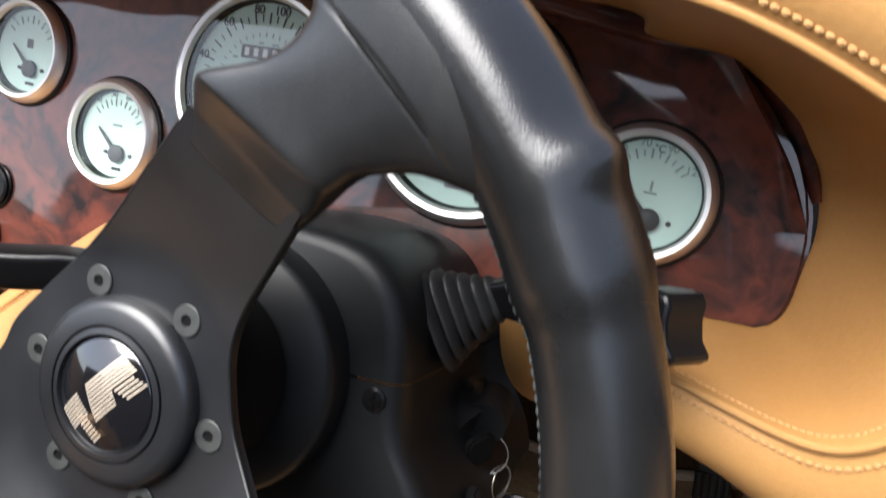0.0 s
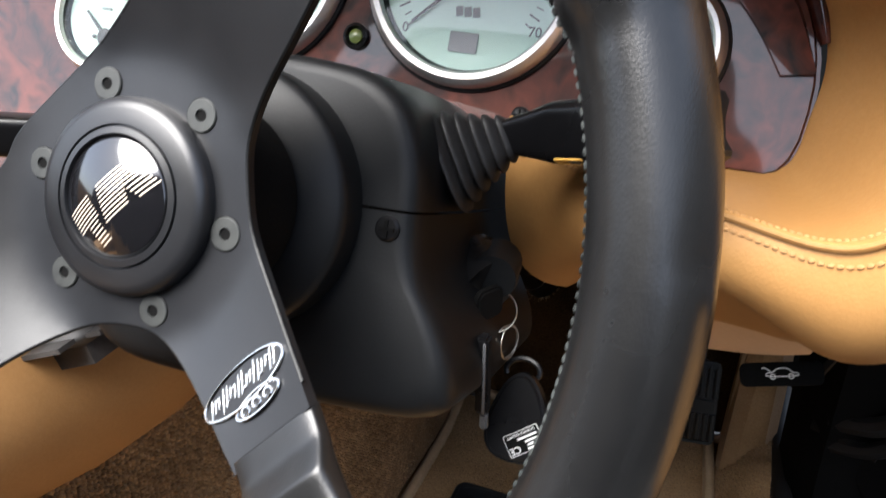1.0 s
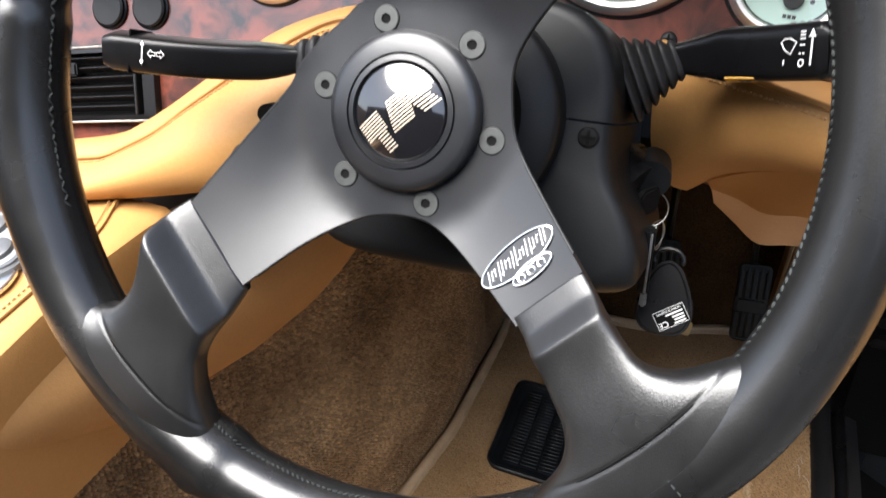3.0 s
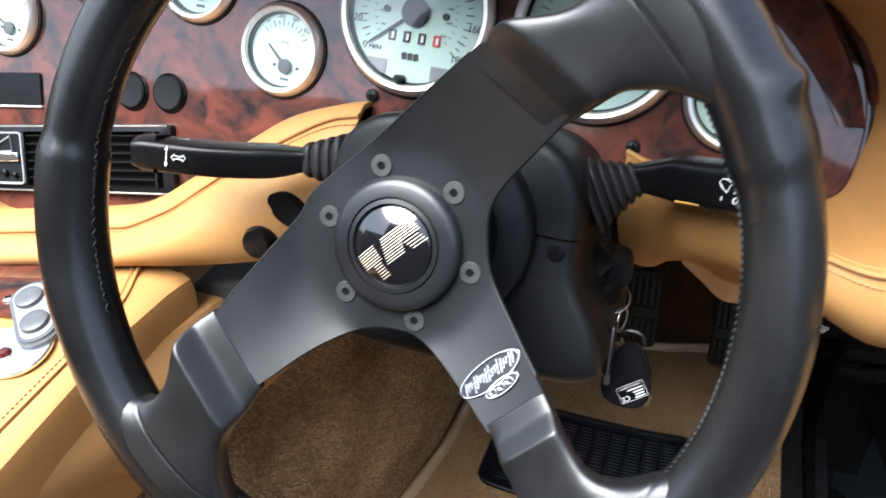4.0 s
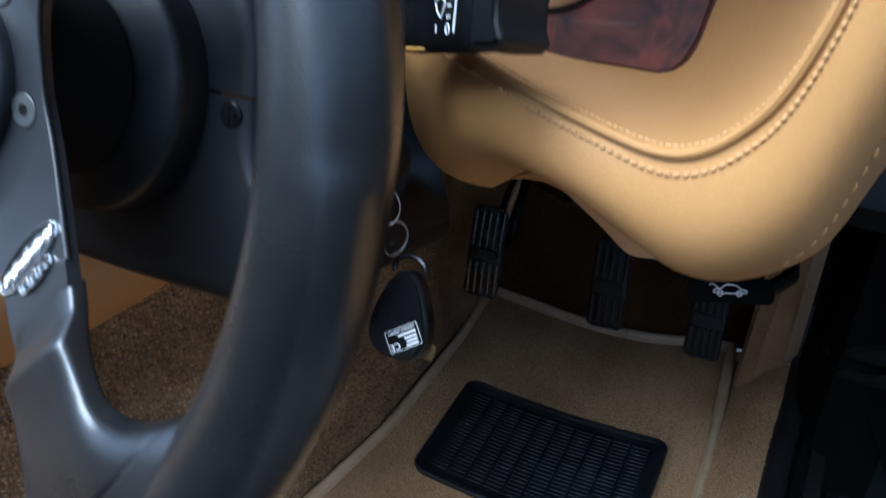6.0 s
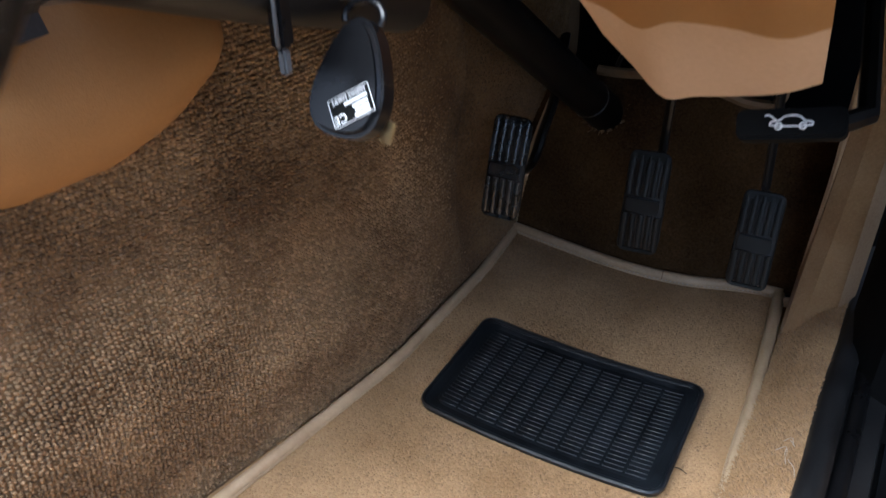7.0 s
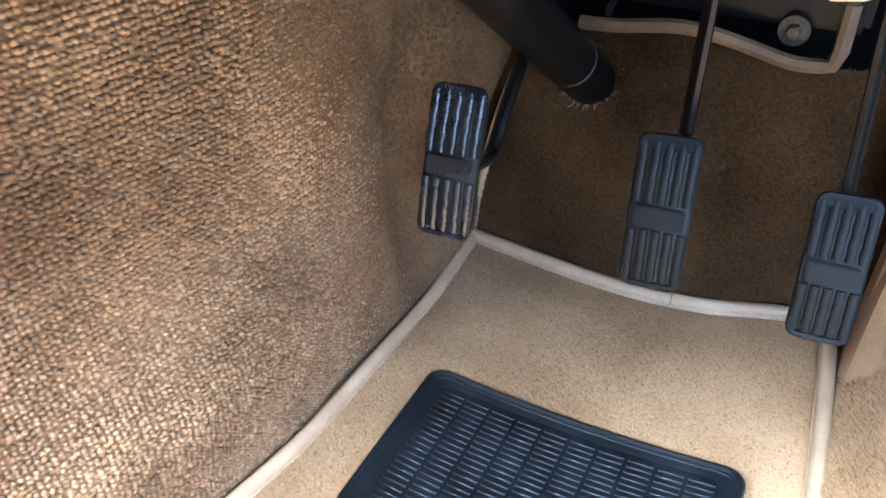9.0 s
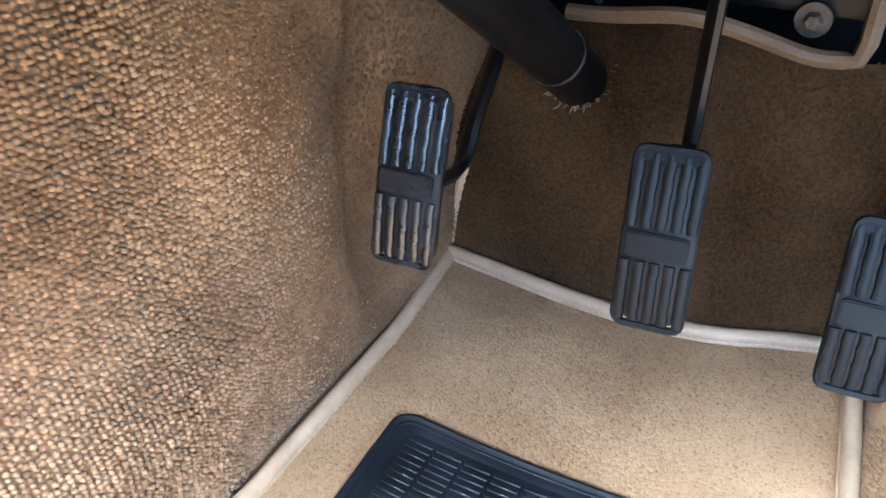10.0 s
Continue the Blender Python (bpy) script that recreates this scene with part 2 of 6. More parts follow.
def spline(pts, n):
    """n points along a Catmull-Rom curve through pts."""
    p = [Vector(q) for q in pts]
    p = [p[0] * 2 - p[1]] + p + [p[-1] * 2 - p[-2]]
    out = []
    for k in range(n):
        x = k / (n - 1) * (len(p) - 3)
        i = min(int(x), len(p) - 4)
        t = x - i
        a, b, c, d = p[i : i + 4]
        out.append(0.5 * (2 * b + (c - a) * t + (2 * a - 5 * b + 4 * c - d) * t * t + (3 * b - a - 3 * c + d) * t**3))
    return out


def lofted(rows, closed=True, caps=True):
    """A skin over rows of points; closed: each row is a ring."""
    bm = bmesh.new()
    vs = [[bm.verts.new(p) for p in row] for row in rows]
    for a, b in zip(vs, vs[1:]):
        n = len(a)
        for i in range(n if closed else n - 1):
            bm.faces.new((a[i], a[(i + 1) % n], b[(i + 1) % n], b[i]))
    if closed and caps:
        bm.faces.new(vs[0][::-1])
        bm.faces.new(vs[-1])
    bmesh.ops.recalc_face_normals(bm, faces=bm.faces)
    return bm


def sheet(rows, thick):
    """An open skin over rows of points, given thickness on its back."""
    bm = lofted(rows, closed=False)
    bmesh.ops.solidify(bm, geom=bm.faces[:], thickness=thick)
    return bm


def tube(path, radius, seg=10, closed=False, flat=1.0):
    """A pipe along a path; radius: one number or one for each point."""
    p = [Vector(q) for q in path]
    n = len(p)
    rad = radius if isinstance(radius, (list, tuple)) else [radius] * n
    rows, up = [], None
    for i in range(n):
        d = (p[(i + 1) % n] - p[i - 1]) if closed else (p[min(i + 1, n - 1)] - p[max(i - 1, 0)])
        d.normalize()
        if up is None:
            up = d.orthogonal()
        up = (up - d * up.dot(d)).normalized()
        side = d.cross(up)
        rows.append([p[i] + rad[i] * (math.cos(a) * up + flat * math.sin(a) * side) for a in (2 * math.pi * k / seg for k in range(seg))])
    if not closed:
        return lofted(rows)
    bm = bmesh.new()
    vs = [[bm.verts.new(q) for q in row] for row in rows]
    for i in range(n):
        a, b = vs[i], vs[(i + 1) % n]
        for k in range(seg):
            bm.faces.new((a[k], a[(k + 1) % seg], b[(k + 1) % seg], b[k]))
    bmesh.ops.recalc_face_normals(bm, faces=bm.faces)
    return bm


def turned(profile, seg=48, caps=True):
    """A lathe shape about z from (radius, z) pairs."""
    rows = [[(max(r, 1e-5) * math.cos(a), max(r, 1e-5) * math.sin(a), z) for a in (2 * math.pi * k / seg for k in range(seg))] for r, z in profile]
    return lofted(rows, caps=caps)


def slab(outline, z0, z1, bevel=0.0, seg=2):
    """A flat outline in x, y with thickness and softened edges."""
    bm = bmesh.new()
    bot = [bm.verts.new((x, y, z0)) for x, y in outline]
    face = bm.faces.new(bot)
    ext = bmesh.ops.extrude_face_region(bm, geom=[face])
    bmesh.ops.translate(bm, vec=(0, 0, z1 - z0), verts=[v for v in ext["geom"] if isinstance(v, bmesh.types.BMVert)])
    bmesh.ops.recalc_face_normals(bm, faces=bm.faces)
    if bevel:
        edges = [e for e in bm.edges if abs(e.verts[0].co.z - e.verts[1].co.z) < 1e-7]
        bmesh.ops.bevel(bm, geom=edges, offset=bevel, segments=seg, affect="EDGES", clamp_overlap=True)
    return bm


def block(sx, sy, sz, at=(0, 0, 0), bevel=0.002, seg=2):
    bm = bmesh.new()
    bmesh.ops.create_cube(bm, size=1.0)
    bmesh.ops.scale(bm, vec=(sx, sy, sz), verts=bm.verts)
    if bevel:
        bmesh.ops.bevel(bm, geom=bm.edges[:], offset=bevel, segments=seg, affect="EDGES", clamp_overlap=True)
    bmesh.ops.translate(bm, vec=at, verts=bm.verts)
    return bm


def joined(bms):
    out = bmesh.new()
    for b in bms:
        me = bpy.data.meshes.new("tmp")
        b.to_mesh(me)
        b.free()
        out.from_mesh(me)
        bpy.data.meshes.remove(me)
    return out


def moved(bm, m):
    bmesh.ops.transform(bm, matrix=m, verts=bm.verts)
    return bm


def stitches(path, count, length, radius):
    """Short thread stitches laid along a path."""
    pts = [Vector(p) for p in path]
    cum = [0.0]
    for a, b in zip(pts, pts[1:]):
        cum.append(cum[-1] + (b - a).length)

    def along(s):
        s = min(max(s, 0), cum[-1] - 1e-9)
        i = max(k for k in range(len(cum) - 1) if cum[k] <= s)
        return pts[i].lerp(pts[i + 1], (s - cum[i]) / max(cum[i + 1] - cum[i], 1e-9))

    out = bmesh.new()
    for k in range(count):
        s = cum[-1] * (k + 0.5) / count
        a, b = along(s - length / 2), along(s + length / 2)
        d = (b - a).normalized()
        u = d.orthogonal().normalized()
        w = d.cross(u)
        rings = []
        for f, r in ((0, 0.45), (0.3, 1.0), (0.7, 1.0), (1, 0.45)):
            c = a.lerp(b, f)
            rings.append([out.verts.new(c + radius * r * (math.cos(q) * u + math.sin(q) * w)) for q in (math.pi / 2.5 * j for j in range(5))])
        for x, y in zip(rings, rings[1:]):
            for j in range(5):
                out.faces.new((x[j], x[(j + 1) % 5], y[(j + 1) % 5], y[j]))
        out.faces.new(rings[0][::-1])
        out.faces.new(rings[-1])
    return out


def rounded_rect(w, h, r, n=5):
    out = []
    for cx, cy, a0 in ((w / 2 - r, h / 2 - r, 0), (-w / 2 + r, h / 2 - r, 90), (-w / 2 + r, -h / 2 + r, 180), (w / 2 - r, -h / 2 + r, 270)):
        out += [(cx + r * math.cos(radians(a0 + 90 * k / n)), cy + r * math.sin(radians(a0 + 90 * k / n))) for k in range(n + 1)]
    return out


def lettering(text, size, depth=0.0002):
    cu = bpy.data.curves.new("text", "FONT")
    cu.body, cu.size, cu.align_x, cu.align_y, cu.extrude = text, size, "CENTER", "CENTER", depth
    ob = bpy.data.objects.new("text", cu)
    me = bpy.data.meshes.new_from_object(ob)
    bm = bmesh.new()
    bm.from_mesh(me)
    bpy.data.objects.remove(ob)
    bpy.data.curves.remove(cu)
    bpy.data.meshes.remove(me)
    return bm


def bumps(name, place, nu, nv, size, height, material, parent, label, sides=5, jitter=0.3, lean=0.25, seed=1, stagger=0.5):
    """Carpet: rows of small tufts on a surface. place(u, v) in 0..1 gives points and normals for arrays."""
    rng = np.random.default_rng(seed)
    U, V = np.meshgrid((np.arange(nu) + 0.5) / nu, (np.arange(nv) + 0.5) / nv, indexing="ij")
    U = U + stagger / nu * (np.arange(nv) % 2)[None, :] + rng.normal(0, jitter / nu, U.shape) * 0.5
    V = V + rng.normal(0, jitter / nv, V.shape) * 0.5
    u, v = U.ravel().clip(0, 1), V.ravel().clip(0, 1)
    P, N = place(u, v)
    count = len(P)
    t1 = np.cross(N, np.array([0.13, 0.21, 0.97]))
    t1 /= np.linalg.norm(t1, axis=1, keepdims=True)
    t2 = np.cross(N, t1)
    sc = size * rng.uniform(0.8, 1.2, (count, 1))
    hh = height * rng.uniform(0.7, 1.3, (count, 1))
    off = lean * height * rng.normal(0, 1, (count, 2))
    rings = []
    levels = ((0.9, -0.15), (1.0, 0.45), (0.66, 0.86)) if sides > 3 else ((1.0, -0.1),)
    for f, h in levels:
        for s in range(sides):
            a = 2 * math.pi * s / sides + 0.4
            rings.append(P + sc * f * (math.cos(a) * t1 * 1.0 + math.sin(a) * t2 * 0.85) + hh * h * N + (off[:, :1] * t1 + off[:, 1:] * t2) * max(h, 0))
    rings.append(P + hh * N + off[:, :1] * t1 + off[:, 1:] * t2)
    verts = np.stack(rings, 1).reshape(-1, 3)
    m = len(rings)
    faces = []
    if sides > 3:
        for s in range(sides):
            q = (s + 1) % sides
            for k in (0, sides):
                faces += [(k + s, k + q, k + sides + q), (k + s, k + sides + q, k + sides + s)]
            faces.append((2 * sides + s, 2 * sides + q, 3 * sides))
    else:
        faces = [(s, (s + 1) % sides, sides) for s in range(sides)]
    F = (np.array(faces)[None] + (np.arange(count) * m)[:, None, None]).reshape(-1, 3)
    me = bpy.data.meshes.new(name)
    me.vertices.add(len(verts))
    me.vertices.foreach_set("co", verts.astype(np.float32).ravel())
    me.loops.add(F.size)
    me.loops.foreach_set("vertex_index", F.ravel().astype(np.int32))
    me.polygons.add(len(F))
    me.polygons.foreach_set("loop_start", np.arange(0, F.size, 3, dtype=np.int32))
    me.polygons.foreach_set("use_smooth", np.ones(len(F), dtype=bool))
    me.update()
    me.validate()
    me.materials.append(material)
    ob = new(name, me)
    ob.parent = parent
    return tagged(ob, label, kind="stuff")


# ---- the shell of the car: floor, tunnel, toe board, sills ----
def left_edge(y):
    """Where the floor meets the side of the tunnel."""
    return -0.158 + 0.25 * min(0, y - 0.46) * 0.55 - 0.012 * max(0, (y - 0.66) / 0.12)


def floor_shell():
    rows = [[(left_edge(y) - 0.03, y, FLOOR - 0.002), (0.212, y, FLOOR - 0.002)] for y in np.linspace(-0.6, 0.80, 12)]
    ob = part("floor", sheet(rows, -0.01), PILE, label="tan cut-pile carpet on the footwell floor", kind="structure")
    tagged(ob, category="floor")

    def place(u, v):
        y = 0.15 + 0.63 * u
        lo = np.array([left_edge(q) for q in y])
        x = lo + (0.208 - lo) * v
        z = FLOOR - 0.001 + 0.0015 * np.sin(9 * x + 5 * y)
        n = np.zeros((len(u), 3))
        n[:, 2] = 1
        return np.stack([x, y, z], 1), n

    bumps("carpet_pile", place, 290, 170, 0.0026, 0.0014, PILE, ob, "short tan carpet tufts", sides=3, jitter=0.9, lean=0.5, seed=3)


def tunnel_x(y, z):
    """The side of the tunnel: upright low down, leaning away higher up."""
    h = (z - FLOOR) / 0.45
    front = min(1, max(0, (y - 0.645) / 0.125))
    front = front * front * (3 - 2 * front)
    valley = 0.030 * math.exp(-(((y - 0.648 - 0.05 * max(0, h) ** 2) / 0.030) ** 2)) * min(1, max(0, h * 4))
    return left_edge(y) - valley + 0.075 * front * max(0, h) ** 1.2 - 0.004 - 0.016 * h + 0.010 * math.sin(math.pi * min(max(h, 0), 1)) - 0.03 * max(0, h - 1) + 0.0052 * math.sin(27 * z + 6 * y) + 0.0026 * math.sin(15 * y - 19 * z) + 0.0012 * math.sin(44 * z - 9 * y)


def tunnel_wall():
    zs = np.linspace(FLOOR - 0.01, 0.34, 16)
    ob = part("wall_tunnel", sheet([[(tunnel_x(y, z), y, z) for z in zs] for y in np.concatenate([np.linspace(-0.6, 0.49, 18), np.linspace(0.505, 0.530, 3)])], -0.01), LOOP, label="brown loop-pile carpet covering the side of the transmission tunnel", kind="structure")
    tagged(ob, category="wall")
    fore = part("wall_tunnel_front", sheet([[(tunnel_x(y, z) - 0.0004, y, z) for z in zs] for y in np.linspace(0.526, 0.92, 38)], -0.01), BROWN_PILE, label="smooth brown cut-pile carpet on the tunnel beside the pedals", kind="structure")
    tagged(fore, category="wall")

    def place(y0, span, fade):
        def at(u, v):
            z = FLOOR + 0.43 * v
            y = y0 + span * u
            x = np.array([tunnel_x(a, b) for a, b in zip(y, z)])
            n = np.zeros((len(u), 3))
            n[:, 0] = 1
            n[:, 2] = 0.05
            worn = np.clip((y - fade - 0.02 * np.sin(31 * z) - 0.015 * np.sin(13 * z + 2)) / 0.13, 0, 1)
            return np.stack([x + 0.0005 - 0.0040 * worn, y, z], 1), n
        return at

    bumps("carpet_loops", place(-0.12, 0.765, 0.480), 195, 114, 0.00195, 0.0029, LOOP, ob, "coarse brown carpet loops", sides=6, jitter=0.24, lean=0.08, seed=5, stagger=0.0)
    bumps("carpet_pile", place(0.450, 0.410, 2.0), 170, 150, 0.0026, 0.0015, BROWN_PILE, fore, "short brown carpet tufts", sides=3, jitter=0.9, lean=0.5, seed=6)


def far_edge(x):
    """Where the floor carpet ends below the toe board."""
    return float(np.interp(x, [-0.20, -0.17, -0.076, -0.009, 0.039, 0.077, 0.12, 0.148, 0.19, 0.24], [0.781, 0.778, 0.767, 0.761, 0.763, 0.768, 0.783, 0.795, 0.799, 0.80]))


TOE_LOW, TOE_HIGH = Vector((0, 0.785, FLOOR)), Vector((0, 0.835, 0.094))


def toe_board():
    def at(x, f):
        p = TOE_LOW.lerp(TOE_HIGH, f)
        low = far_edge(x) + 0.007
        return (x, low + (p.y - low) * f - 0.006 * math.sin(math.pi * f), p.z + f * (0.010 * math.exp(-(((x - 0.01) / 0.05) ** 2)) - 0.006 * math.exp(-(((x - 0.105) / 0.03) ** 2))))

    xs, fs = np.linspace(-0.20, 0.235, 20), np.linspace(0, 1, 10)
    ob = part("wall_toe_board", sheet([[at(x, f) for f in fs] for x in xs], -0.008), TOE, label="worn brown carpet on the toe board, coloured darker for the shade behind the pedals", kind="structure")
    tagged(ob, category="wall")

    def place(u, v):
        P = np.array([at(-0.19 + 0.41 * a, b) for a, b in zip(u, v)])
        n = np.zeros((len(u), 3))
        n[:, 1], n[:, 2] = -0.98, 0.2
        return P, n

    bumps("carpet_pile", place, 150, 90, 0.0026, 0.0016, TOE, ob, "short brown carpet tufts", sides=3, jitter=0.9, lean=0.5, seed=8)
    top = [Vector(at(x, 1.0)) + Vector((0, -0.002, 0.003)) for x in np.linspace(-0.085, 0.130, 28)]
    top += [top[-1] + Vector((0.004, 0.004, d)) for d in (0.012, 0.03, 0.05)]
    tagged(part("piping", tube(top, 0.0066, 8), PIPING_DARK, label="vinyl piping along the top of the toe board carpet, coloured darker for shade"), category="piping")


def side_sill():
    """Carpeted inner sill with a post at the front."""
    rows = []
    for y in np.linspace(-0.5, 0.82, 20):
        x0 = 0.203
        rows.append([(x0, y, FLOOR - 0.004), (x0 + 0.008, y, FLOOR + 0.012), (x0 + 0.022, y, FLOOR + 0.035), (x0 + 0.036, y, FLOOR + 0.056), (x0 + 0.048, y, FLOOR + 0.065), (x0 + 0.059 + 0.0012 * math.sin(43 * y), y, FLOOR + 0.066)])
    ob = part("wall_sill", sheet(rows, -0.008), PILE, label="tan carpet over the inner door sill", kind="structure")
    tagged(ob, category="sill")

    def place(u, v):
        y = 0.25 + 0.55 * u
        x = 0.205 + 0.056 * v
        z = FLOOR + np.interp(x - 0.203, [0, 0.008, 0.022, 0.036, 0.050, 0.072], [0.0, 0.012, 0.035, 0.056, 0.066, 0.067])
        n = np.zeros((len(u), 3))
        n[:, 0], n[:, 2] = -0.6, 0.8
        return np.stack([x, y, z], 1), n

    bumps("carpet_pile", place, 230, 38, 0.0022, 0.0036, PILE, ob, "short tan carpet tufts", sides=3, jitter=0.9, lean=0.5, seed=9)
    rows = []
    for z in np.linspace(FLOOR, 0.36, 16):
        s = 0.006 * math.sin(9 * z)
        rows.append([(0.216 + s, 0.83, z), (0.212 + s, 0.78, z), (0.211 + s, 0.735, z), (0.215 + s, 0.715, z), (0.229 + s, 0.706, z), (0.250, 0.710, z), (0.262, 0.73, z)])
    post = part("wall_kick_panel", sheet(rows, 0.004), PILE, label="tan carpeted kick panel at the front of the door opening", kind="structure")
    tagged(post, category="wall")

    def front(u, v):
        z = FLOOR + 0.06 + 0.36 * u
        s = 0.006 * np.sin(9 * z)
        px = np.interp(v, [0, 0.6, 0.75, 0.85, 1], [0.2145, 0.2105, 0.2145, 0.2285, 0.250])
        py = np.interp(v, [0, 0.6, 0.75, 0.85, 1], [0.82, 0.735, 0.714, 0.705, 0.709])
        n = np.stack([np.interp(v, [0, 0.6, 0.85, 1], [-1, -0.9, -0.2, 0.2]), np.interp(v, [0, 0.6, 0.85, 1], [0, -0.4, -1, -1]), 0 * v], 1)
        return np.stack([px + s * (v < 0.9), py, z], 1), n

    bumps("carpet_pile", front, 170, 90, 0.0022, 0.0036, PILE, post, "short tan carpet tufts", sides=3, jitter=0.9, lean=0.5, seed=19)


def door_seal():
    t = thing("door_seal", Matrix(), "black rubber door seal along the carpeted sill", "seal")
    ys = np.linspace(-0.5, 0.84, 30)
    lip = [(0.2725 + 0.0012 * math.sin(31 * y), y, FLOOR + 0.064) for y in ys]
    part("bulb", tube(lip, 0.0125, 12), RUBBER, t)
    part("lip", tube([(0.294, y, FLOOR + 0.056) for y in ys], 0.008, 10), SATIN, t, "glossy black outer lip")
    part("carrier", sheet([[(0.279, y, FLOOR + 0.060), (0.318, y, FLOOR + 0.045), (0.322, y, FLOOR + 0.02)] for y in ys], 0.003), RUBBER, t)


def open_door():
    """The driver's door, swung wide on its front hinges."""
    d = thing("car_door", pose(0.335, 0.602, 0, 0, 0, -30), "black-edged driver's door with a tan leather card, swung wide open", "door")
    end = rounded([(0.0, 0.0), (0.0, 0.05), (0.06, 0.075), (1.02, 0.085), (1.05, 0.06), (1.05, 0.0)], 2)
    part("shell", slab(end, -0.20, 0.42, 0.012, 2), PAINT, d, "dark painted outer skin")
    part("inner_frame", moved(slab(rounded([(0.0, -0.18), (1.04, -0.18), (1.04, 0.40), (0.05, 0.40), (0.0, 0.30)], 2), -0.012, 0.004, 0.003), pose(0, 0, 0, 90)), BLACK, d, "black inner frame")
    card = rounded([(0.078, -0.17), (1.0, -0.17), (1.0, 0.30), (0.30, 0.30), (0.14, 0.18), (0.082, 0.03)], 2)
    part("card", moved(slab(card, 0.004, 0.022, 0.006, 3), pose(0, 0, 0, 90)), TAN_SHADE, d, "tan leather door card")
    for k, (r, dz) in enumerate(((0.011, 0.0), (0.009, -0.030))):
        run = spline([(-0.03, -0.012, 0.062 + dz), (0.015, -0.016, 0.082 + dz), (0.045, -0.016, 0.120 + dz), (0.075, -0.016, 0.19 + dz), (0.11, -0.016, 0.32 + dz), (0.18, -0.016, 0.385 + dz)], 24)
        part("seal", tube(run, r, 8), RUBBER, d, "soft black rubber seal")
    part("check_strap", tube([(-0.05, -0.010, 0.045), (-0.02, -0.014, 0.050), (0.02, -0.012, 0.046)], 0.007, 8, flat=0.5), STEEL_BLACK, d, "black hinge strap")


def outer_body():
    s = part("sill_outer", block(0.16, 1.6, 0.12, (0.395, 0.1, FLOOR - 0.105), 0.02, 3), BLACK, label="dark painted outer sill below the open door", kind="structure")
    tagged(s, category="sill")
    rows = []
    for z in np.linspace(FLOOR, 0.46, 10):
        rows.append([(0.268, 0.70, z), (0.275, 0.64, z), (0.30, 0.60 - 0.10 * max(0, z), z), (0.36, 0.60 - 0.16 * max(0, z), z), (0.44, 0.62 - 0.16 * max(0, z), z), (0.60, 0.72, z)])
    p = part("wall_door_post", sheet(rows, -0.01), BLACK, label="black inner face of the door hinge post", kind="structure")
    tagged(p, category="wall")
    rows = [[(0.285, y, 0.44), (0.60, y + 0.12, 0.52)] for y in np.linspace(0.06, 0.5, 4)]
    g = part("door_gap_trim", sheet(rows, 0.01), RUBBER, label="black rubber trim between the dash end and the door", kind="structure")
    tagged(g, category="trim")
    open_door()
    g = part("ground", block(60, 60, 0.05, (0, 0, -0.40), 0), ASPHALT, label="grey asphalt under and around the car", kind="structure")
    tagged(g, category="ground")
    w = part("wall_bulkhead", block(1.3, 0.02, 0.85, (-0.32, 0.94, 0.20), 0.003), BLACK, label="black painted bulkhead in front of the footwell", kind="structure")
    tagged(w, category="wall")
    # Added wall, out of view, that keeps low sky light out of the footwell.
    w = part("wall_light_blocker", block(0.12, 4.2, 1.34, (1.46, 0.2, 0.29), 0.01), ASPHALT, label="unseen dark wall added beside the car to block light from the door side", kind="structure")
    tagged(w, category="wall")
    w = part("wall_passenger_door", block(0.03, 1.6, 0.75, (-1.05, 0.1, 0.24), 0.01), TAN_SHADE, label="tan leather passenger door card", kind="structure")
    tagged(w, category="wall")
    # Unseen panel; its stepped outline sets the dark reflections and blocks low light.
    rear = [(-1.04, -0.155), (0.56, -0.155), (0.56, 0.72), (0.20, 0.78), (0.13, 0.995), (-0.38, 0.995), (-0.42, 0.74), (-1.04, 0.72)]
    w = part("wall_rear_blocker", moved(slab(rear, -0.015, 0.015, 0.006), pose(0, -0.66, 0, 90)), BLACK, label="unseen dark panel added behind the driver to darken reflections and block low light", kind="structure")
    tagged(w, category="wall")
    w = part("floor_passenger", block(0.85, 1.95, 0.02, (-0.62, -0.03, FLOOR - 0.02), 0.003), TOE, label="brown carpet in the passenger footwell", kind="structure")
    tagged(w, category="floor")
    top = [[(x, y, 0.722 - 0.05 * (y - 0.28)) for y in (0.30, 0.5, 0.7, 0.95)] for x in (-1.03, -0.46, -0.2, 0.05, 0.20)]
    d = part("dash_top", sheet(top, -0.01), TAN_SHADE, label="plain tan leather top of the dashboard", kind="structure")
    tagged(d, category="dashboard")
    # Added block, unseen, against sky light leaking in over the tunnel.
    w = part("wall_tunnel_leak_cover", block(0.10, 0.57, 0.075, (-0.225, 0.655, 0.365), 0.004), BLACK, label="unseen black block added over the tunnel to stop light leaking under the dashboard", kind="structure")
    tagged(w, category="wall")
    u = part("dash_underside", sheet([[(x, y, 0.40 - 0.02 * (y > 0.3)) for y in (0.215, 0.3, 0.45, 0.6, 0.94)] for x in (-1.0, -0.3, 0.0, 0.30)], -0.01), BLACK, label="black underside of the dashboard above the pedals", kind="structure")
    tagged(u, category="panel")


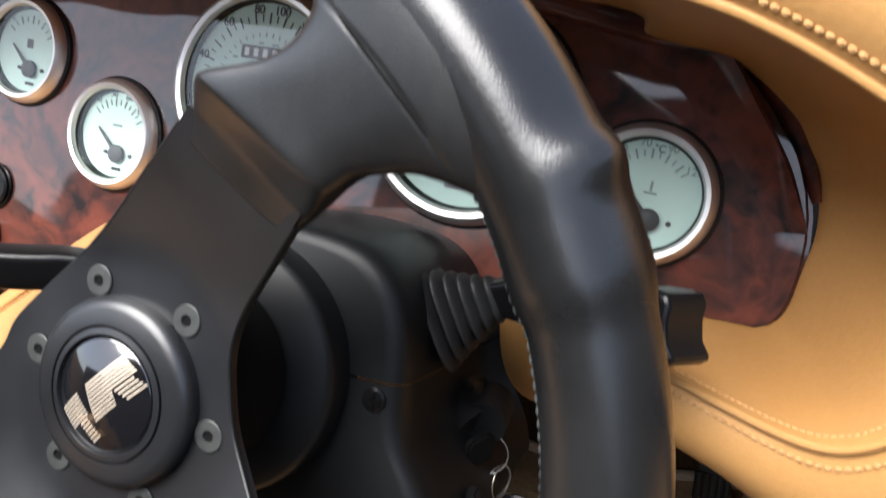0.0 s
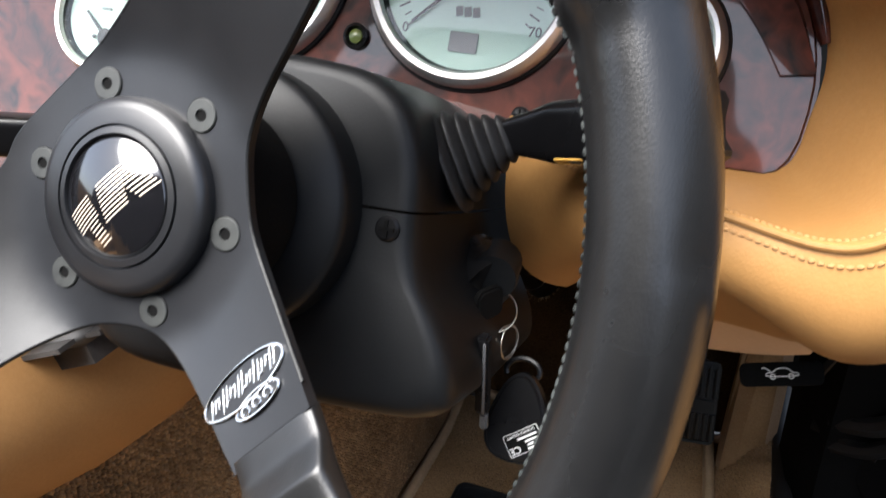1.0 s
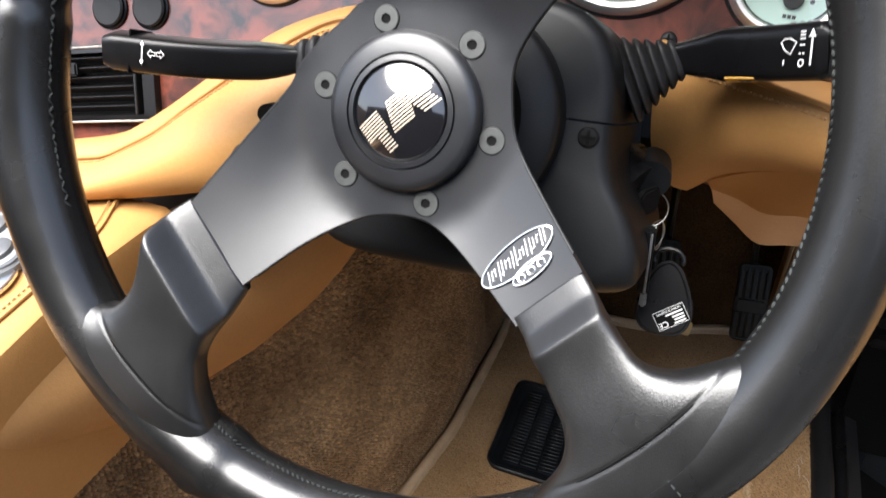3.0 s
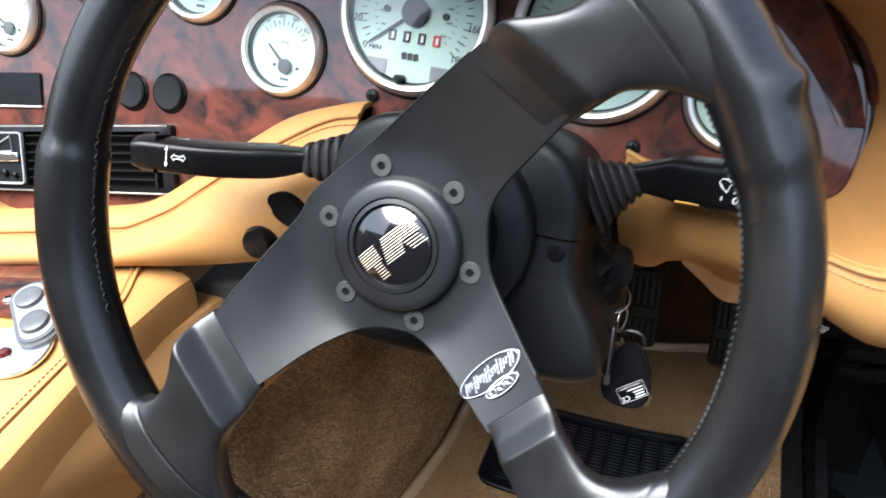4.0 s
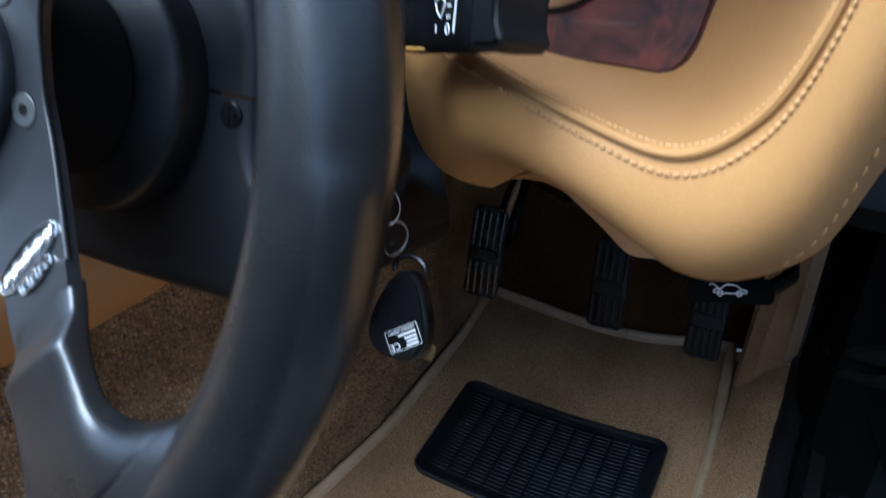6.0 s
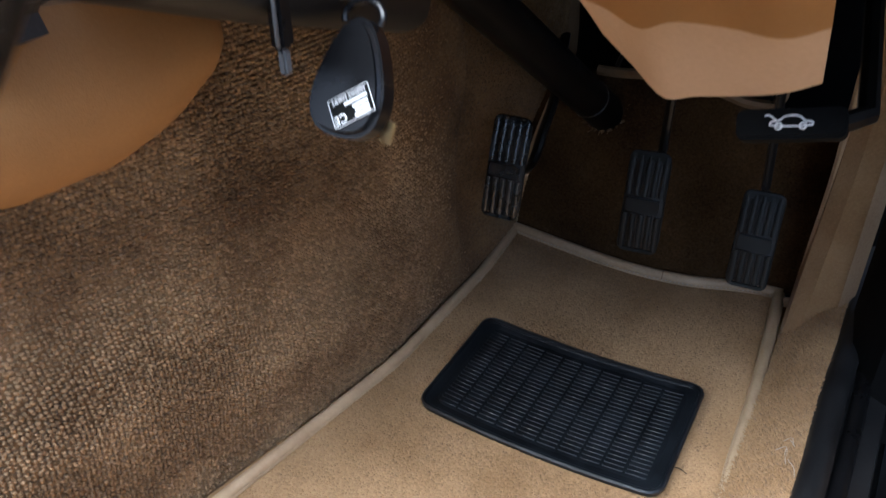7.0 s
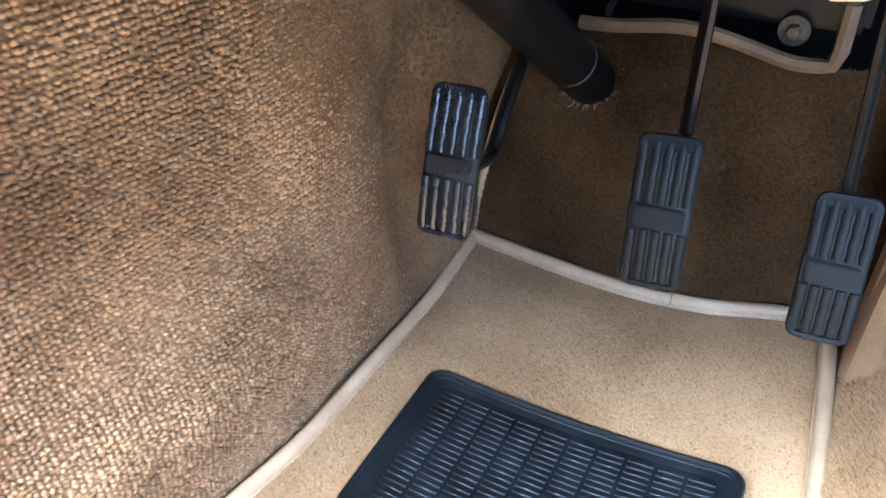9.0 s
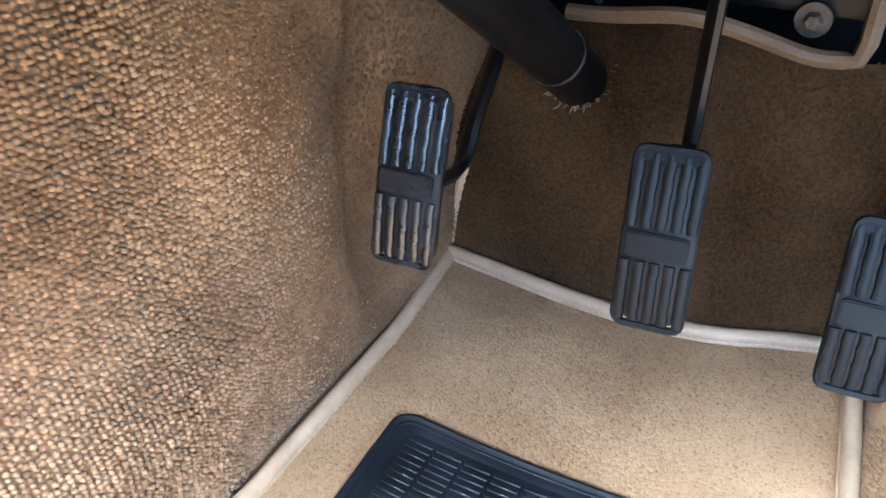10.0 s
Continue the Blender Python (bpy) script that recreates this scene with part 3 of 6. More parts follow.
def floor_piping():
    left = [(left_edge(y) + 0.007, y, FLOOR + 0.003) for y in np.linspace(-0.2, 0.775, 40)]
    p = tagged(part("piping", tube(left, 0.0058, 10, flat=1.1), PIPING, label="cream vinyl piping where floor carpet meets the tunnel"), category="piping")
    part("stitched_edge", tube([(x + 0.0056, y, z - 0.0024) for x, y, z in left], 0.0016, 6), PIPING, p, "flat stitched edge")
    far = spline([(x, far_edge(x) - 0.002, FLOOR + 0.0045) for x in (-0.165, -0.12, -0.07, -0.03, 0.01, 0.05, 0.09, 0.13, 0.16, 0.19)], 44)
    p = tagged(part("piping", tube(far, 0.0066, 10), PIPING, label="cream vinyl piping with a seam below the toe board"), category="piping")
    part("stitched_edge", tube([v + Vector((0, -0.0062, -0.0036)) for v in far], 0.0016, 6), PIPING, p, "flat stitched edge")
    part("stitching", stitches([v + Vector((0, -0.0066, -0.0022)) for v in far], 70, 0.0026, 0.0005), FIBRE, p, "pale thread", kind="stuff")
    i = min(range(len(far)), key=lambda k: abs(far[k].x - 0.052))
    part("butt_seam", tube([far[i], far[i].lerp(far[i + 1], 0.12)], 0.0070, 12), PIPING_DARK, p, "joint in the piping")
    right = spline([(0.187, 0.792, FLOOR + 0.006), (0.190, 0.765, FLOOR + 0.006), (0.196, 0.70, FLOOR + 0.004), (0.203, 0.6, FLOOR + 0.004), (0.208, 0.5, FLOOR + 0.004), (0.214, 0.38, FLOOR + 0.004), (0.22, -0.2, FLOOR + 0.004)], 40)
    p = tagged(part("piping", tube(right, 0.0066, 10), PIPING, label="cream vinyl piping where floor carpet meets the sill"), category="piping")
    part("stitched_edge", tube([v + Vector((-0.0062, 0, -0.0030)) for v in right[2:]], 0.0016, 6), PIPING, p, "flat stitched edge")
    up = spline([(0.196, 0.782, FLOOR + 0.004), (0.205, 0.770, FLOOR + 0.016), (0.2095, 0.750, FLOOR + 0.040), (0.2105, 0.736, -0.06), (0.2125, 0.728, 0.0), (0.2155, 0.722, 0.08), (0.215, 0.720, 0.2)], 34)
    tagged(part("piping", tube(up, 0.0062, 8), PIPING, label="tan piping up the edge of the kick panel"), category="piping")
    edge = spline([(-0.168, 0.783, FLOOR + 0.01), (-0.161, 0.785, -0.08), (-0.148, 0.787, -0.01), (-0.131, 0.79, 0.05), (-0.11, 0.79, 0.11)], 24)
    tagged(part("piping", tube(edge, 0.005, 8), PIPING, label="cream piping up the edge of the toe board carpet"), category="piping")


def heel_mat():
    """Ribbed rubber pad let into the floor carpet."""
    t = thing("heel_mat", pose(0.0320, 0.4965, FLOOR + 0.0025, 0, 0, 1.5), "black ribbed rubber heel pad, tinted blue for sky sheen, set in the floor carpet", "mat")
    W, H = 0.254, 0.162

    def sagged(bm):
        for v in bm.verts:
            v.co.y -= 0.0045 * (1 - (2 * v.co.x / W) ** 2)
            v.co.z += 0.003 * (2 * v.co.x / W) ** 2
        return bm

    corner = rounded_rect(W, H, 0.014)
    out = []
    for p, q in zip(corner, corner[1:] + corner[:1]):
        k = max(1, round(math.dist(p, q) / 0.008))
        out += [(p[0] + (q[0] - p[0]) * i / k, p[1] + (q[1] - p[1]) * i / k) for i in range(k)]
    rows = []
    for i in range(41):
        x = (W / 2 - 0.0008) * math.sin(math.pi * (i / 40 - 0.5))
        h = H / 2 - 0.014 + math.sqrt(max(0, 0.014**2 - max(0, abs(x) - W / 2 + 0.014) ** 2))
        rows.append([(x, -h, -0.002), (x, -h, 0.0018), (x, 0, 0.0018), (x, h, 0.0018), (x, h, -0.002)])
    part("pad", sagged(lofted(rows, closed=False)), MAT, t)
    ring = [(x * 0.992, y * 0.988, 0.0030) for x, y in out]
    part("border", sagged(tube(ring, 0.0030, 8, closed=True)), MAT, t, "raised rounded rim")
    lip = [(x * 0.962, y * 0.938, 0.0024) for x, y in out]
    part("inner_lip", sagged(tube(lip, 0.0016, 6, closed=True)), MAT, t, "second fine raised line inside the rim")
    slope = []
    for kx, ky, z in ((0.985, 0.978, 0.0042), (0.955, 0.930, 0.0036), (0.905, 0.860, 0.0020), (0.895, 0.845, 0.0016)):
        slope.append([(x * kx, y * ky, z) for x, y in out])
    part("sloping_edge", sagged(lofted(slope, caps=False)), MAT, t, "smooth side sloping down to the ribs")
    cols, rws = 10, 23
    cw = (W - 0.032) / cols
    pitch = (H - 0.030) / rws
    for i in range(cols):
        bms = []
        for k in range(rws):
            y = -H / 2 + 0.015 + pitch * (k + 0.5)
            x = -W / 2 + 0.016 + cw * (i + 0.5)
            bms.append(block(cw - 0.0030, pitch * 0.52, 0.0014, (x, y, 0.0022), 0.0004, 1))
        part("rib_panel", sagged(joined(bms)), MAT, t, kind="stuff")


def pedal(label, at, lean, roll, yaw, w, h, skin=PEDAL):
    """Rubber pedal pad with upright ribs above and below a smooth band."""
    t = thing("pedal", pose(*at, lean, roll, yaw), label, "pedal", "pedals")
    n = 14

    def bent(x, y):
        return -0.21 * (y / h) ** 2 * h * 0.9

    rows = []
    for k in range(n + 1):
        y = -h / 2 + h * k / n
        e = min(1.0, math.sqrt(max(0.02, 1 - abs(2 * y / h) ** 14)))
        rows.append([(x * e, y, z + bent(x, y)) for x, z in ((-w / 2, -0.006), (-w / 2, 0.001), (-w / 2 + 0.0025, 0.003), (w / 2 - 0.0025, 0.003), (w / 2, 0.001), (w / 2, -0.006))])
    part("pad", lofted(rows), RUBBER, t)
    ribs = 5
    for i in range(ribs):
        x = -w / 2 + 0.0035 + (w - 0.007) * i / (ribs - 1)
        for y0, y1 in ((-h / 2 + 0.004, -0.011), (0.007, h / 2 - 0.004)):
            bars = []
            for k in range(8):
                y = y0 + (y1 - y0) * k / 7
                c = x + 0.0004 * math.sin(9 * k + 2.0 * i)
                bars.append([(c + dx, y, 0.0024 + dz + bent(x, y)) for dx, dz in ((-0.0030, 0), (-0.0024, 0.0026), (-0.0012, 0.0034), (0.0012, 0.0034), (0.0024, 0.0026), (0.0030, 0))])
            part("rib", lofted(bars), skin, t)
    part("band", moved(slab(rounded_rect(w * 0.84, 0.0135, 0.0025), 0.002, 0.0062, 0.001), pose(0, -0.002, 0)), skin, t, "smooth raised band")
    part("top_border", moved(slab(rounded_rect(w - 0.004, 0.0075, 0.003), 0.0, 0.0046, 0.0012), pose(0, h / 2 - 0.006, bent(0, h / 2 - 0.006) + 0.0008, -18)), skin, t, "smooth upper border")
    edge = [(x, y, 0.0034 + bent(x, y)) for x, y in rounded_rect(w - 0.003, h - 0.003, 0.005, 3)]
    part("rim", tube(edge, 0.0022, 6, closed=True), skin, t)
    return t


def pedals():
    acc = pedal("narrow black rubber accelerator pedal", (-0.078, 0.568, 0.082), 72, 1, 6, 0.039, 0.106)
    brk = pedal("black rubber brake pedal, dusty and dull", (0.066, 0.575, 0.079), 72, -2.4, 4, 0.038, 0.098, DULL)
    clu = pedal("black rubber clutch pedal with worn ribs", (0.170, 0.590, 0.061), 72, -1, 4, 0.036, 0.092, DULL)
    part("arm", tube(spline([(-0.074, 0.585, 0.070), (-0.080, 0.635, 0.055), (-0.081, 0.662, 0.082), (-0.083, 0.690, 0.104), (-0.093, 0.722, 0.114), (-0.108, 0.775, 0.155)], 20), 0.0075, 8, flat=0.6), STEEL_BLACK, acc, "curved black steel arm", m=acc.matrix_basis.inverted())
    part("arm", tube([(0.066, 0.583, 0.09), (0.065, 0.62, 0.115), (0.066, 0.622, 0.20), (0.068, 0.60, 0.39)], 0.0058, 8, flat=0.6), STEEL_BLACK, brk, "black steel arm", m=brk.matrix_basis.inverted())
    part("arm", tube([(0.168, 0.60, 0.08), (0.165, 0.618, 0.105), (0.160, 0.62, 0.195), (0.155, 0.60, 0.39)], 0.0045, 8, flat=0.7), STEEL_BLACK, clu, "slim black steel arm", m=clu.matrix_basis.inverted())


def column_tube():
    t = thing("steering_column", Matrix(), "black painted steering column tube passing through the toe board", "column")
    a, b = Vector((-0.100, 0.44, 0.332)), Vector((-0.0625, 0.818, 0.048))
    part("tube", tube([a, a.lerp(b, 0.5), b], 0.023, 20), STEEL_BLACK, t)
    c = a.lerp(b, 0.86)
    part("clip_ring", tube([c + (b - a).normalized() * d for d in (-0.0015, 0.0015)], 0.0236, 20), STEEL, t, "thin bright wire ring")
    gait = [b + (b - a).normalized() * d for d in (-0.004, 0.004, 0.012)]
    part("grommet", tube(gait, [0.0235, 0.026, 0.027], 16), TOE, t, "frayed carpet edge")
    rng = random.Random(4)
    axis = (b - a).normalized()
    u = axis.orthogonal().normalized()
    w = axis.cross(u)
    tufts = []
    for k in range(70):
        q = rng.uniform(0, 2 * math.pi)
        out = math.cos(q) * u + math.sin(q) * w
        p = b + out * 0.0245 - axis * (0.004 + 0.012 * max(0, -out.z))
        tip = p + out * rng.uniform(0.002, 0.006) - axis * rng.uniform(0.001, 0.007) + u * rng.uniform(-0.003, 0.003)
        tufts.append(tube([p, p.lerp(tip, 0.5) + w * rng.uniform(-0.001, 0.001), tip], [0.0009, 0.0007, 0.0002], 5))
    part("frayed_tufts", joined(tufts), LOOP, t, "frayed brown carpet strands round the tube", kind="stuff")


def toe_hardware():
    t = thing("bulkhead_bolt", pose(0.094, 0.856, 0.110, 90), "zinc bolt with a wide washer on the black bulkhead", "bolt")
    part("washer", turned([(0.004, -0.002), (0.013, -0.002), (0.013, 0.0), (0.004, 0.0)], 24), AGED, t)
    part("bolt_head", turned([(0.0068, 0.0), (0.0068, 0.005), (0.005, 0.0065), (0.001, 0.0065)], 6), AGED, t)
    br = tagged(part("pedal_box", block(0.22, 0.03, 0.16, (0.04, 0.88, 0.19), 0.006), STEEL_BLACK, label="black pressed steel pedal box behind the toe board"), category="bracket")
    fr = tagged(part("bracket", block(0.10, 0.012, 0.012, (0.075, 0.856, 0.14), 0.003), STEEL_BLACK, label="black steel strap above the bolt"), category="bracket")
    cable = spline([(-0.02, 0.70, 0.30), (-0.03, 0.74, 0.22), (-0.035, 0.78, 0.16), (-0.05, 0.80, 0.12)], 14)
    tagged(part("cable", tube(cable, 0.003, 6), RUBBER, label="thin black cable behind the steering column"), category="cable")


def bonnet_release():
    t = thing("bonnet_release", pose(0.212, 0.264, 0.318, 55, -12, 6), "black plastic bonnet release lever with a white car symbol", "lever")
    part("handle", slab(rounded_rect(0.046, 0.014, 0.004), -0.008, 0.003, 0.0015), BLACK, t)
    car = rounded([(-0.012, -0.002), (-0.011, 0.001), (-0.006, 0.0015), (-0.003, 0.0045), (0.005, 0.0045), (0.008, 0.001), (0.0125, 0.0005), (0.0125, -0.002)], 1)
    small = Matrix.Diagonal((0.74, 0.74, 1, 1))
    part("car_symbol", moved(tube([(x, y, 0.0032) for x, y in car], 0.00055, 5, closed=True), small), WHITE, t, "white line drawing of a car")
    for x in (-0.0065, 0.007):
        part("wheel_symbol", moved(tube([(x + 0.0019 * math.cos(a), -0.002 + 0.0019 * math.sin(a), 0.0034) for a in np.linspace(0, 2 * math.pi, 14)[:-1]], 0.00055, 5, closed=True), small), WHITE, t)
    part("lid_symbol", moved(tube([(-0.008, 0.0018, 0.0032), (-0.012, 0.005, 0.0032), (-0.0145, 0.0045, 0.0032)], 0.00055, 5), small), WHITE, t)
    part("shaft", tube([(0.018, 0, -0.004), (0.03, 0.01, -0.03), (0.03, 0.05, -0.07), (0.03, 0.10, -0.10)], 0.005, 8), STEEL_BLACK, t)


def loose_fibres():
    hair = [(0.150, 0.462, FLOOR + 0.006), (0.158, 0.459, FLOOR + 0.008), (0.166, 0.462, FLOOR + 0.007), (0.174, 0.461, FLOOR + 0.005)]
    tagged(part("loose_thread", tube(spline(hair, 12), 0.0005, 5), BLACK, label="short black thread lying beside the rubber pad"), category="thread")
    rng = random.Random(12)
    for k in range(5):
        x, y = 0.250 + rng.uniform(-0.006, 0.012), 0.470 + rng.uniform(-0.03, 0.03)
        pts = [(x, y, FLOOR + 0.066), (x - 0.003, y + rng.uniform(-0.006, 0.006), FLOOR + 0.074), (x - 0.004 + rng.uniform(-0.006, 0.004), y + rng.uniform(-0.012, 0.012), FLOOR + 0.080)]
        tagged(part("frayed_fibre", tube(spline(pts, 8), 0.00022, 4), FIBRE, label="pale frayed fibre sticking out of the sill carpet"), category="thread", group="frayed fibres")


floor_shell()
loose_fibres()
tunnel_wall()
toe_board()
side_sill()
door_seal()
outer_body()
floor_piping()
heel_mat()
pedals()
column_tube()
toe_hardware()
bonnet_release()


# ---- the dashboard ----
def dash_panel():
    out = [(-0.46, -0.15), (-0.20, -0.14), (-0.08, -0.07), (0.08, -0.045), (0.13, -0.036), (0.163, -0.034), (0.190, -0.036), (0.1965, 0.010), (0.183, 0.047), (0.162, 0.076), (0.12, 0.080), (0.06, 0.093), (-0.02, 0.097), (-0.46, 0.099)]
    t = thing("wood_dashboard", DASH, "lacquered dark red burr-wood dashboard panel with a rounded upper lip", "dashboard")
    part("panel", slab(rounded(out, 2), -0.012, 0.0, 0.0025, 3), BURL, t)
    crease = spline([(-0.46, 0.082, 0.0006), (0.02, 0.086, 0.0006), (0.0829, 0.0820, 0.0006), (0.1035, 0.0755, 0.0006), (0.1241, 0.0668, 0.0006), (0.1354, 0.0585, 0.0006), (0.1447, 0.0498, 0.0006), (0.1579, 0.0365, 0.0006), (0.170, 0.0215, 0.0006), (0.1795, 0.006, 0.0006)], 60)
    outer = spline([(-0.46, 0.106, 0.010), (0.02, 0.103, 0.011), (0.099, 0.0935, 0.011), (0.1205, 0.0905, 0.011), (0.1335, 0.0870, 0.011), (0.1500, 0.0780, 0.011), (0.1575, 0.0700, 0.010), (0.1690, 0.0530, 0.008), (0.1830, 0.0310, 0.005), (0.1925, 0.008, 0.0010)], 60)
    part("curled_edge", sheet([[a.lerp(b, f) - Vector((0, 0, 1)) * (b.z - a.z) * (f - f ** 1.9) for f in np.linspace(0, 1, 9)] for a, b in zip(crease, outer)], 0.003), BURL, t, "glossy edge of the panel curling up to the leather")
    lip = spline([(0.1945, 0.020, -0.002), (0.184, 0.047, -0.001), (0.163, 0.074, 0.001), (0.12, 0.083, 0.003), (0.06, 0.095, 0.004), (-0.02, 0.101, 0.005), (-0.2, 0.102, 0.005), (-0.46, 0.103, 0.005)], 60)
    part("upper_lip", tube(lip, [0.0025 + 0.006 * min(1, i / 14) for i in range(60)], 14), BURL, t, "glossy dark rounded edge under the hood")


def bar(w, h, at, turn=0.0, depth=0.0003):
    return moved(block(w, h, depth, (0, 0, 0), 0), pose(at[0], at[1], at[2], 0, 0, turn))


def gauge(x, y, radius, label, needle, marks, ticks, big=False, spin=0.0):
    """A round instrument with a raised alloy bezel. marks: (angle, text); ticks: (first angle, last angle, count)."""
    t = thing("gauge", DASH @ pose(x, y, 0.0, 0, 0, spin), label, "gauge", "dashboard gauges")
    r = radius
    w = 0.0052 if not big else 0.0065
    part("bezel", turned([(r + 0.0008, 0.0), (r + 0.0005, 0.004), (r - 0.001, 0.0068), (r - w * 0.45, 0.0082), (r - w * 0.8, 0.0076), (r - w, 0.0055), (r - w, 0.001)], 64), BEZEL, t, "satin alloy bezel")
    # Black ring added to draw the bezel's soft shadow on the wood.
    part("surround", turned([(r + 0.0022, 0.0002), (r + 0.0019, 0.0016), (r + 0.0005, 0.0026), (r + 0.0005, 0.0002)], 64), RUBBER, t, "thin black ring for the soft shadow round the bezel")
    fr = r - w
    part("well", turned([(fr, 0.0055), (fr - 0.0012, 0.0010), (fr - 0.0014, 0.0006)], 48, caps=False), PLASTIC, t, "dark inner ring")
    part("dial", turned([(0.0001, 0.0012), (fr - 0.0012, 0.0012)], 48, caps=False), FACE, t, "pale mint dial")
    z = 0.0016
    a0, a1, n = ticks
    rt = fr * (0.80 if big else 0.72)
    bms = []
    for k in range(n):
        a = radians(a0 + (a1 - a0) * k / (n - 1))
        long = k % 2 == 0
        bms.append(bar((0.0042 if long else 0.0026) * (1.3 if big else 1), 0.0007 if long else 0.0005, (rt * math.cos(a), rt * math.sin(a), z), math.degrees(a)))
    part("tick_marks", joined(bms), INK if big else INK_SOFT, t, kind="stuff")
    for a, text in marks:
        q = radians(a)
        rr = fr * (0.90 if big else 0.90)
        part("numeral", moved(lettering(text, 0.0062 if big else 0.0048), pose(rr * math.cos(q), rr * math.sin(q), z)), INK if big else INK_SOFT, t)
    hub = (0, 0) if big else (0.0035, -fr * 0.42)
    nl = fr * (0.80 if big else 0.78)
    q = radians(needle)
    part("needle", moved(slab([(0, -0.0011), (nl, -0.0004), (nl, 0.0004), (0, 0.0011)], 0.0024, 0.0032), pose(hub[0], hub[1], 0, 0, 0, needle)), INK, t, "dark pointer")
    part("hub_cap", moved(turned([(0.0088 if big else 0.0048, 0.002), (0.0088 if big else 0.0048, 0.0038), (0.0072 if big else 0.004, 0.0044), (0.0001, 0.0045)], 28), pose(hub[0], hub[1], 0)), INK, t, "dark round hub")
    for sx in (-1, 1):
        d = 0.0195 if big else 0.0085
        part("stud", moved(turned([(0.0022 if big else 0.0011, z - 0.0003), (0.0022 if big else 0.0011, z + 0.0006), (0.0001, z + 0.0008)], 12), pose(sx * d + hub[0], hub[1], 0)), INK, t)
    if not big:
        part("maker_mark", joined([bar(0.0017, 0.0018, (hub[0] + 0.0022 * i, hub[1] - 0.0082, z)) for i in (-1, 0, 1)]), INK, t)
    glass = part("glass", turned([(0.0001, 0.0052), (fr + 0.0003, 0.0050)], 40, caps=False), GLASS, t, "clear gauge glass")
    glass.visible_shadow = False
    return t


def gauges():
    # speedometer
    angs = {0: 217, 20: 192, 40: 160, 60: 128, 80: 100, 100: 80, 120: 55, 140: 25, 160: -7, 180: -38}
    s = gauge(-0.0650, 0.0395, 0.0498, "large round speedometer with pale mint dial and alloy bezel", 217, [(a, str(k)) for k, a in angs.items()], (217, -38, 37), big=True, spin=-2)
    z = 0.0017
    part("odometer_window", moved(slab(rounded_rect(0.034, 0.0066, 0.0006), 0.0014, 0.0020), pose(0.003, 0.0175, 0)), INK, s, "black counter window")
    part("counter_digits", joined([bar(0.0026, 0.0040, (-0.0105 + 0.0054 * i, 0.0175, 0.0023)) for i in range(6)]), WHITE, s, "white counter marks")
    for i, mat in enumerate((INK, INK, INK, RED)):
        part("trip_window", moved(slab(rounded_rect(0.0046, 0.0068, 0.0004), 0.0014, 0.0020), pose(-0.0135 + 0.0098 * i, -0.0150, 0)), mat, s)
        part("trip_digit", bar(0.0018, 0.0040, (-0.0130 + 0.0098 * i, -0.0150, 0.0023)), WHITE, s)
    part("unit_lettering", moved(lettering("MPH", 0.0042), pose(-0.024, -0.024, z)), INK, s)
    part("maker_mark", joined([bar(0.0032, 0.0042, (-0.004 + 0.0040 * i, -0.0265, z), 10) for i in range(3)]), INK, s)
    for sx in (-1, 1):
        part("warning_lens", moved(slab(rounded_rect(0.0135, 0.0090, 0.0008), 0.0014, 0.0019), pose(sx * 0.0215, -0.0345, 0)), GREY, s, "dim grey warning window")
    part("reset_knob", moved(turned([(0.0026, 0.001), (0.0026, 0.010), (0.0021, 0.0112), (0.0001, 0.0112)], 14), pose(-0.003, -0.0405, 0)), PLASTIC, s, "small black reset knob")
    inner = joined([bar(0.0022, 0.0005, (0.0265 * math.cos(radians(a)), 0.0265 * math.sin(radians(a)), z), a) for a in np.linspace(210, -35, 30)])
    part("inner_scale", inner, INK_SOFT, s, kind="stuff")
    small = joined([bar(0.0038 if a < 90 else 0.0026, 0.0012, (0.0225 * math.cos(radians(a)), 0.0225 * math.sin(radians(a)), z)) for a in np.linspace(205, -30, 12)])
    part("inner_marks", small, INK_SOFT, s, "grey unreadable second scale", kind="stuff")
    # rev counter
    r = gauge(0.0470, 0.0390, 0.0498, "large round rev counter with pale mint dial and alloy bezel", 222, [(222, "0"), (185, "10"), (150, "20"), (112, "30"), (75, "40"), (38, "50"), (0, "60"), (-35, "70")], (222, -35, 36), big=True, spin=-2)
    part("warning_lens", moved(slab(rounded_rect(0.0135, 0.0090, 0.0008), 0.0014, 0.0019), pose(0.0, -0.0300, 0)), GREY, r, "dim grey warning window")
    part("maker_mark", joined([bar(0.0032, 0.0042, (-0.004 + 0.0040 * i, -0.0165, z), 10) for i in range(3)]), INK, r)
    # small instruments
    oil = gauge(-0.1545, 0.0068, 0.0292, "small oil pressure gauge with pale mint dial", 138, [(128, "0"), (100, "30"), (72, "60"), (42, "100")], (140, 30, 11), spin=-3)
    part("symbol", bar(0.006, 0.0012, (0.001, 0.005, z)), INK_SOFT, oil)
    temp = gauge(0.1285, 0.0140, 0.0292, "small water temperature gauge with pale mint dial", 133, [(128, "50"), (101, "70"), (70, "90"), (36, "120")], (135, 38, 10), spin=-4)
    part("unit_lettering", moved(lettering("°C", 0.0045), pose(0.002, 0.0195, z)), INK, temp)
    part("symbol", joined([bar(0.0010, 0.0042, (0.002, 0.004, z)), bar(0.0055, 0.0008, (0.002, 0.001, z))]), INK_SOFT, temp)
    fuel = gauge(-0.2220, 0.0465, 0.0292, "small fuel gauge with pale mint dial", 138, [(128, "E"), (40, "F")], (140, 30, 9), spin=-3)
    part("symbol", bar(0.004, 0.005, (0.001, 0.004, z)), INK, fuel)
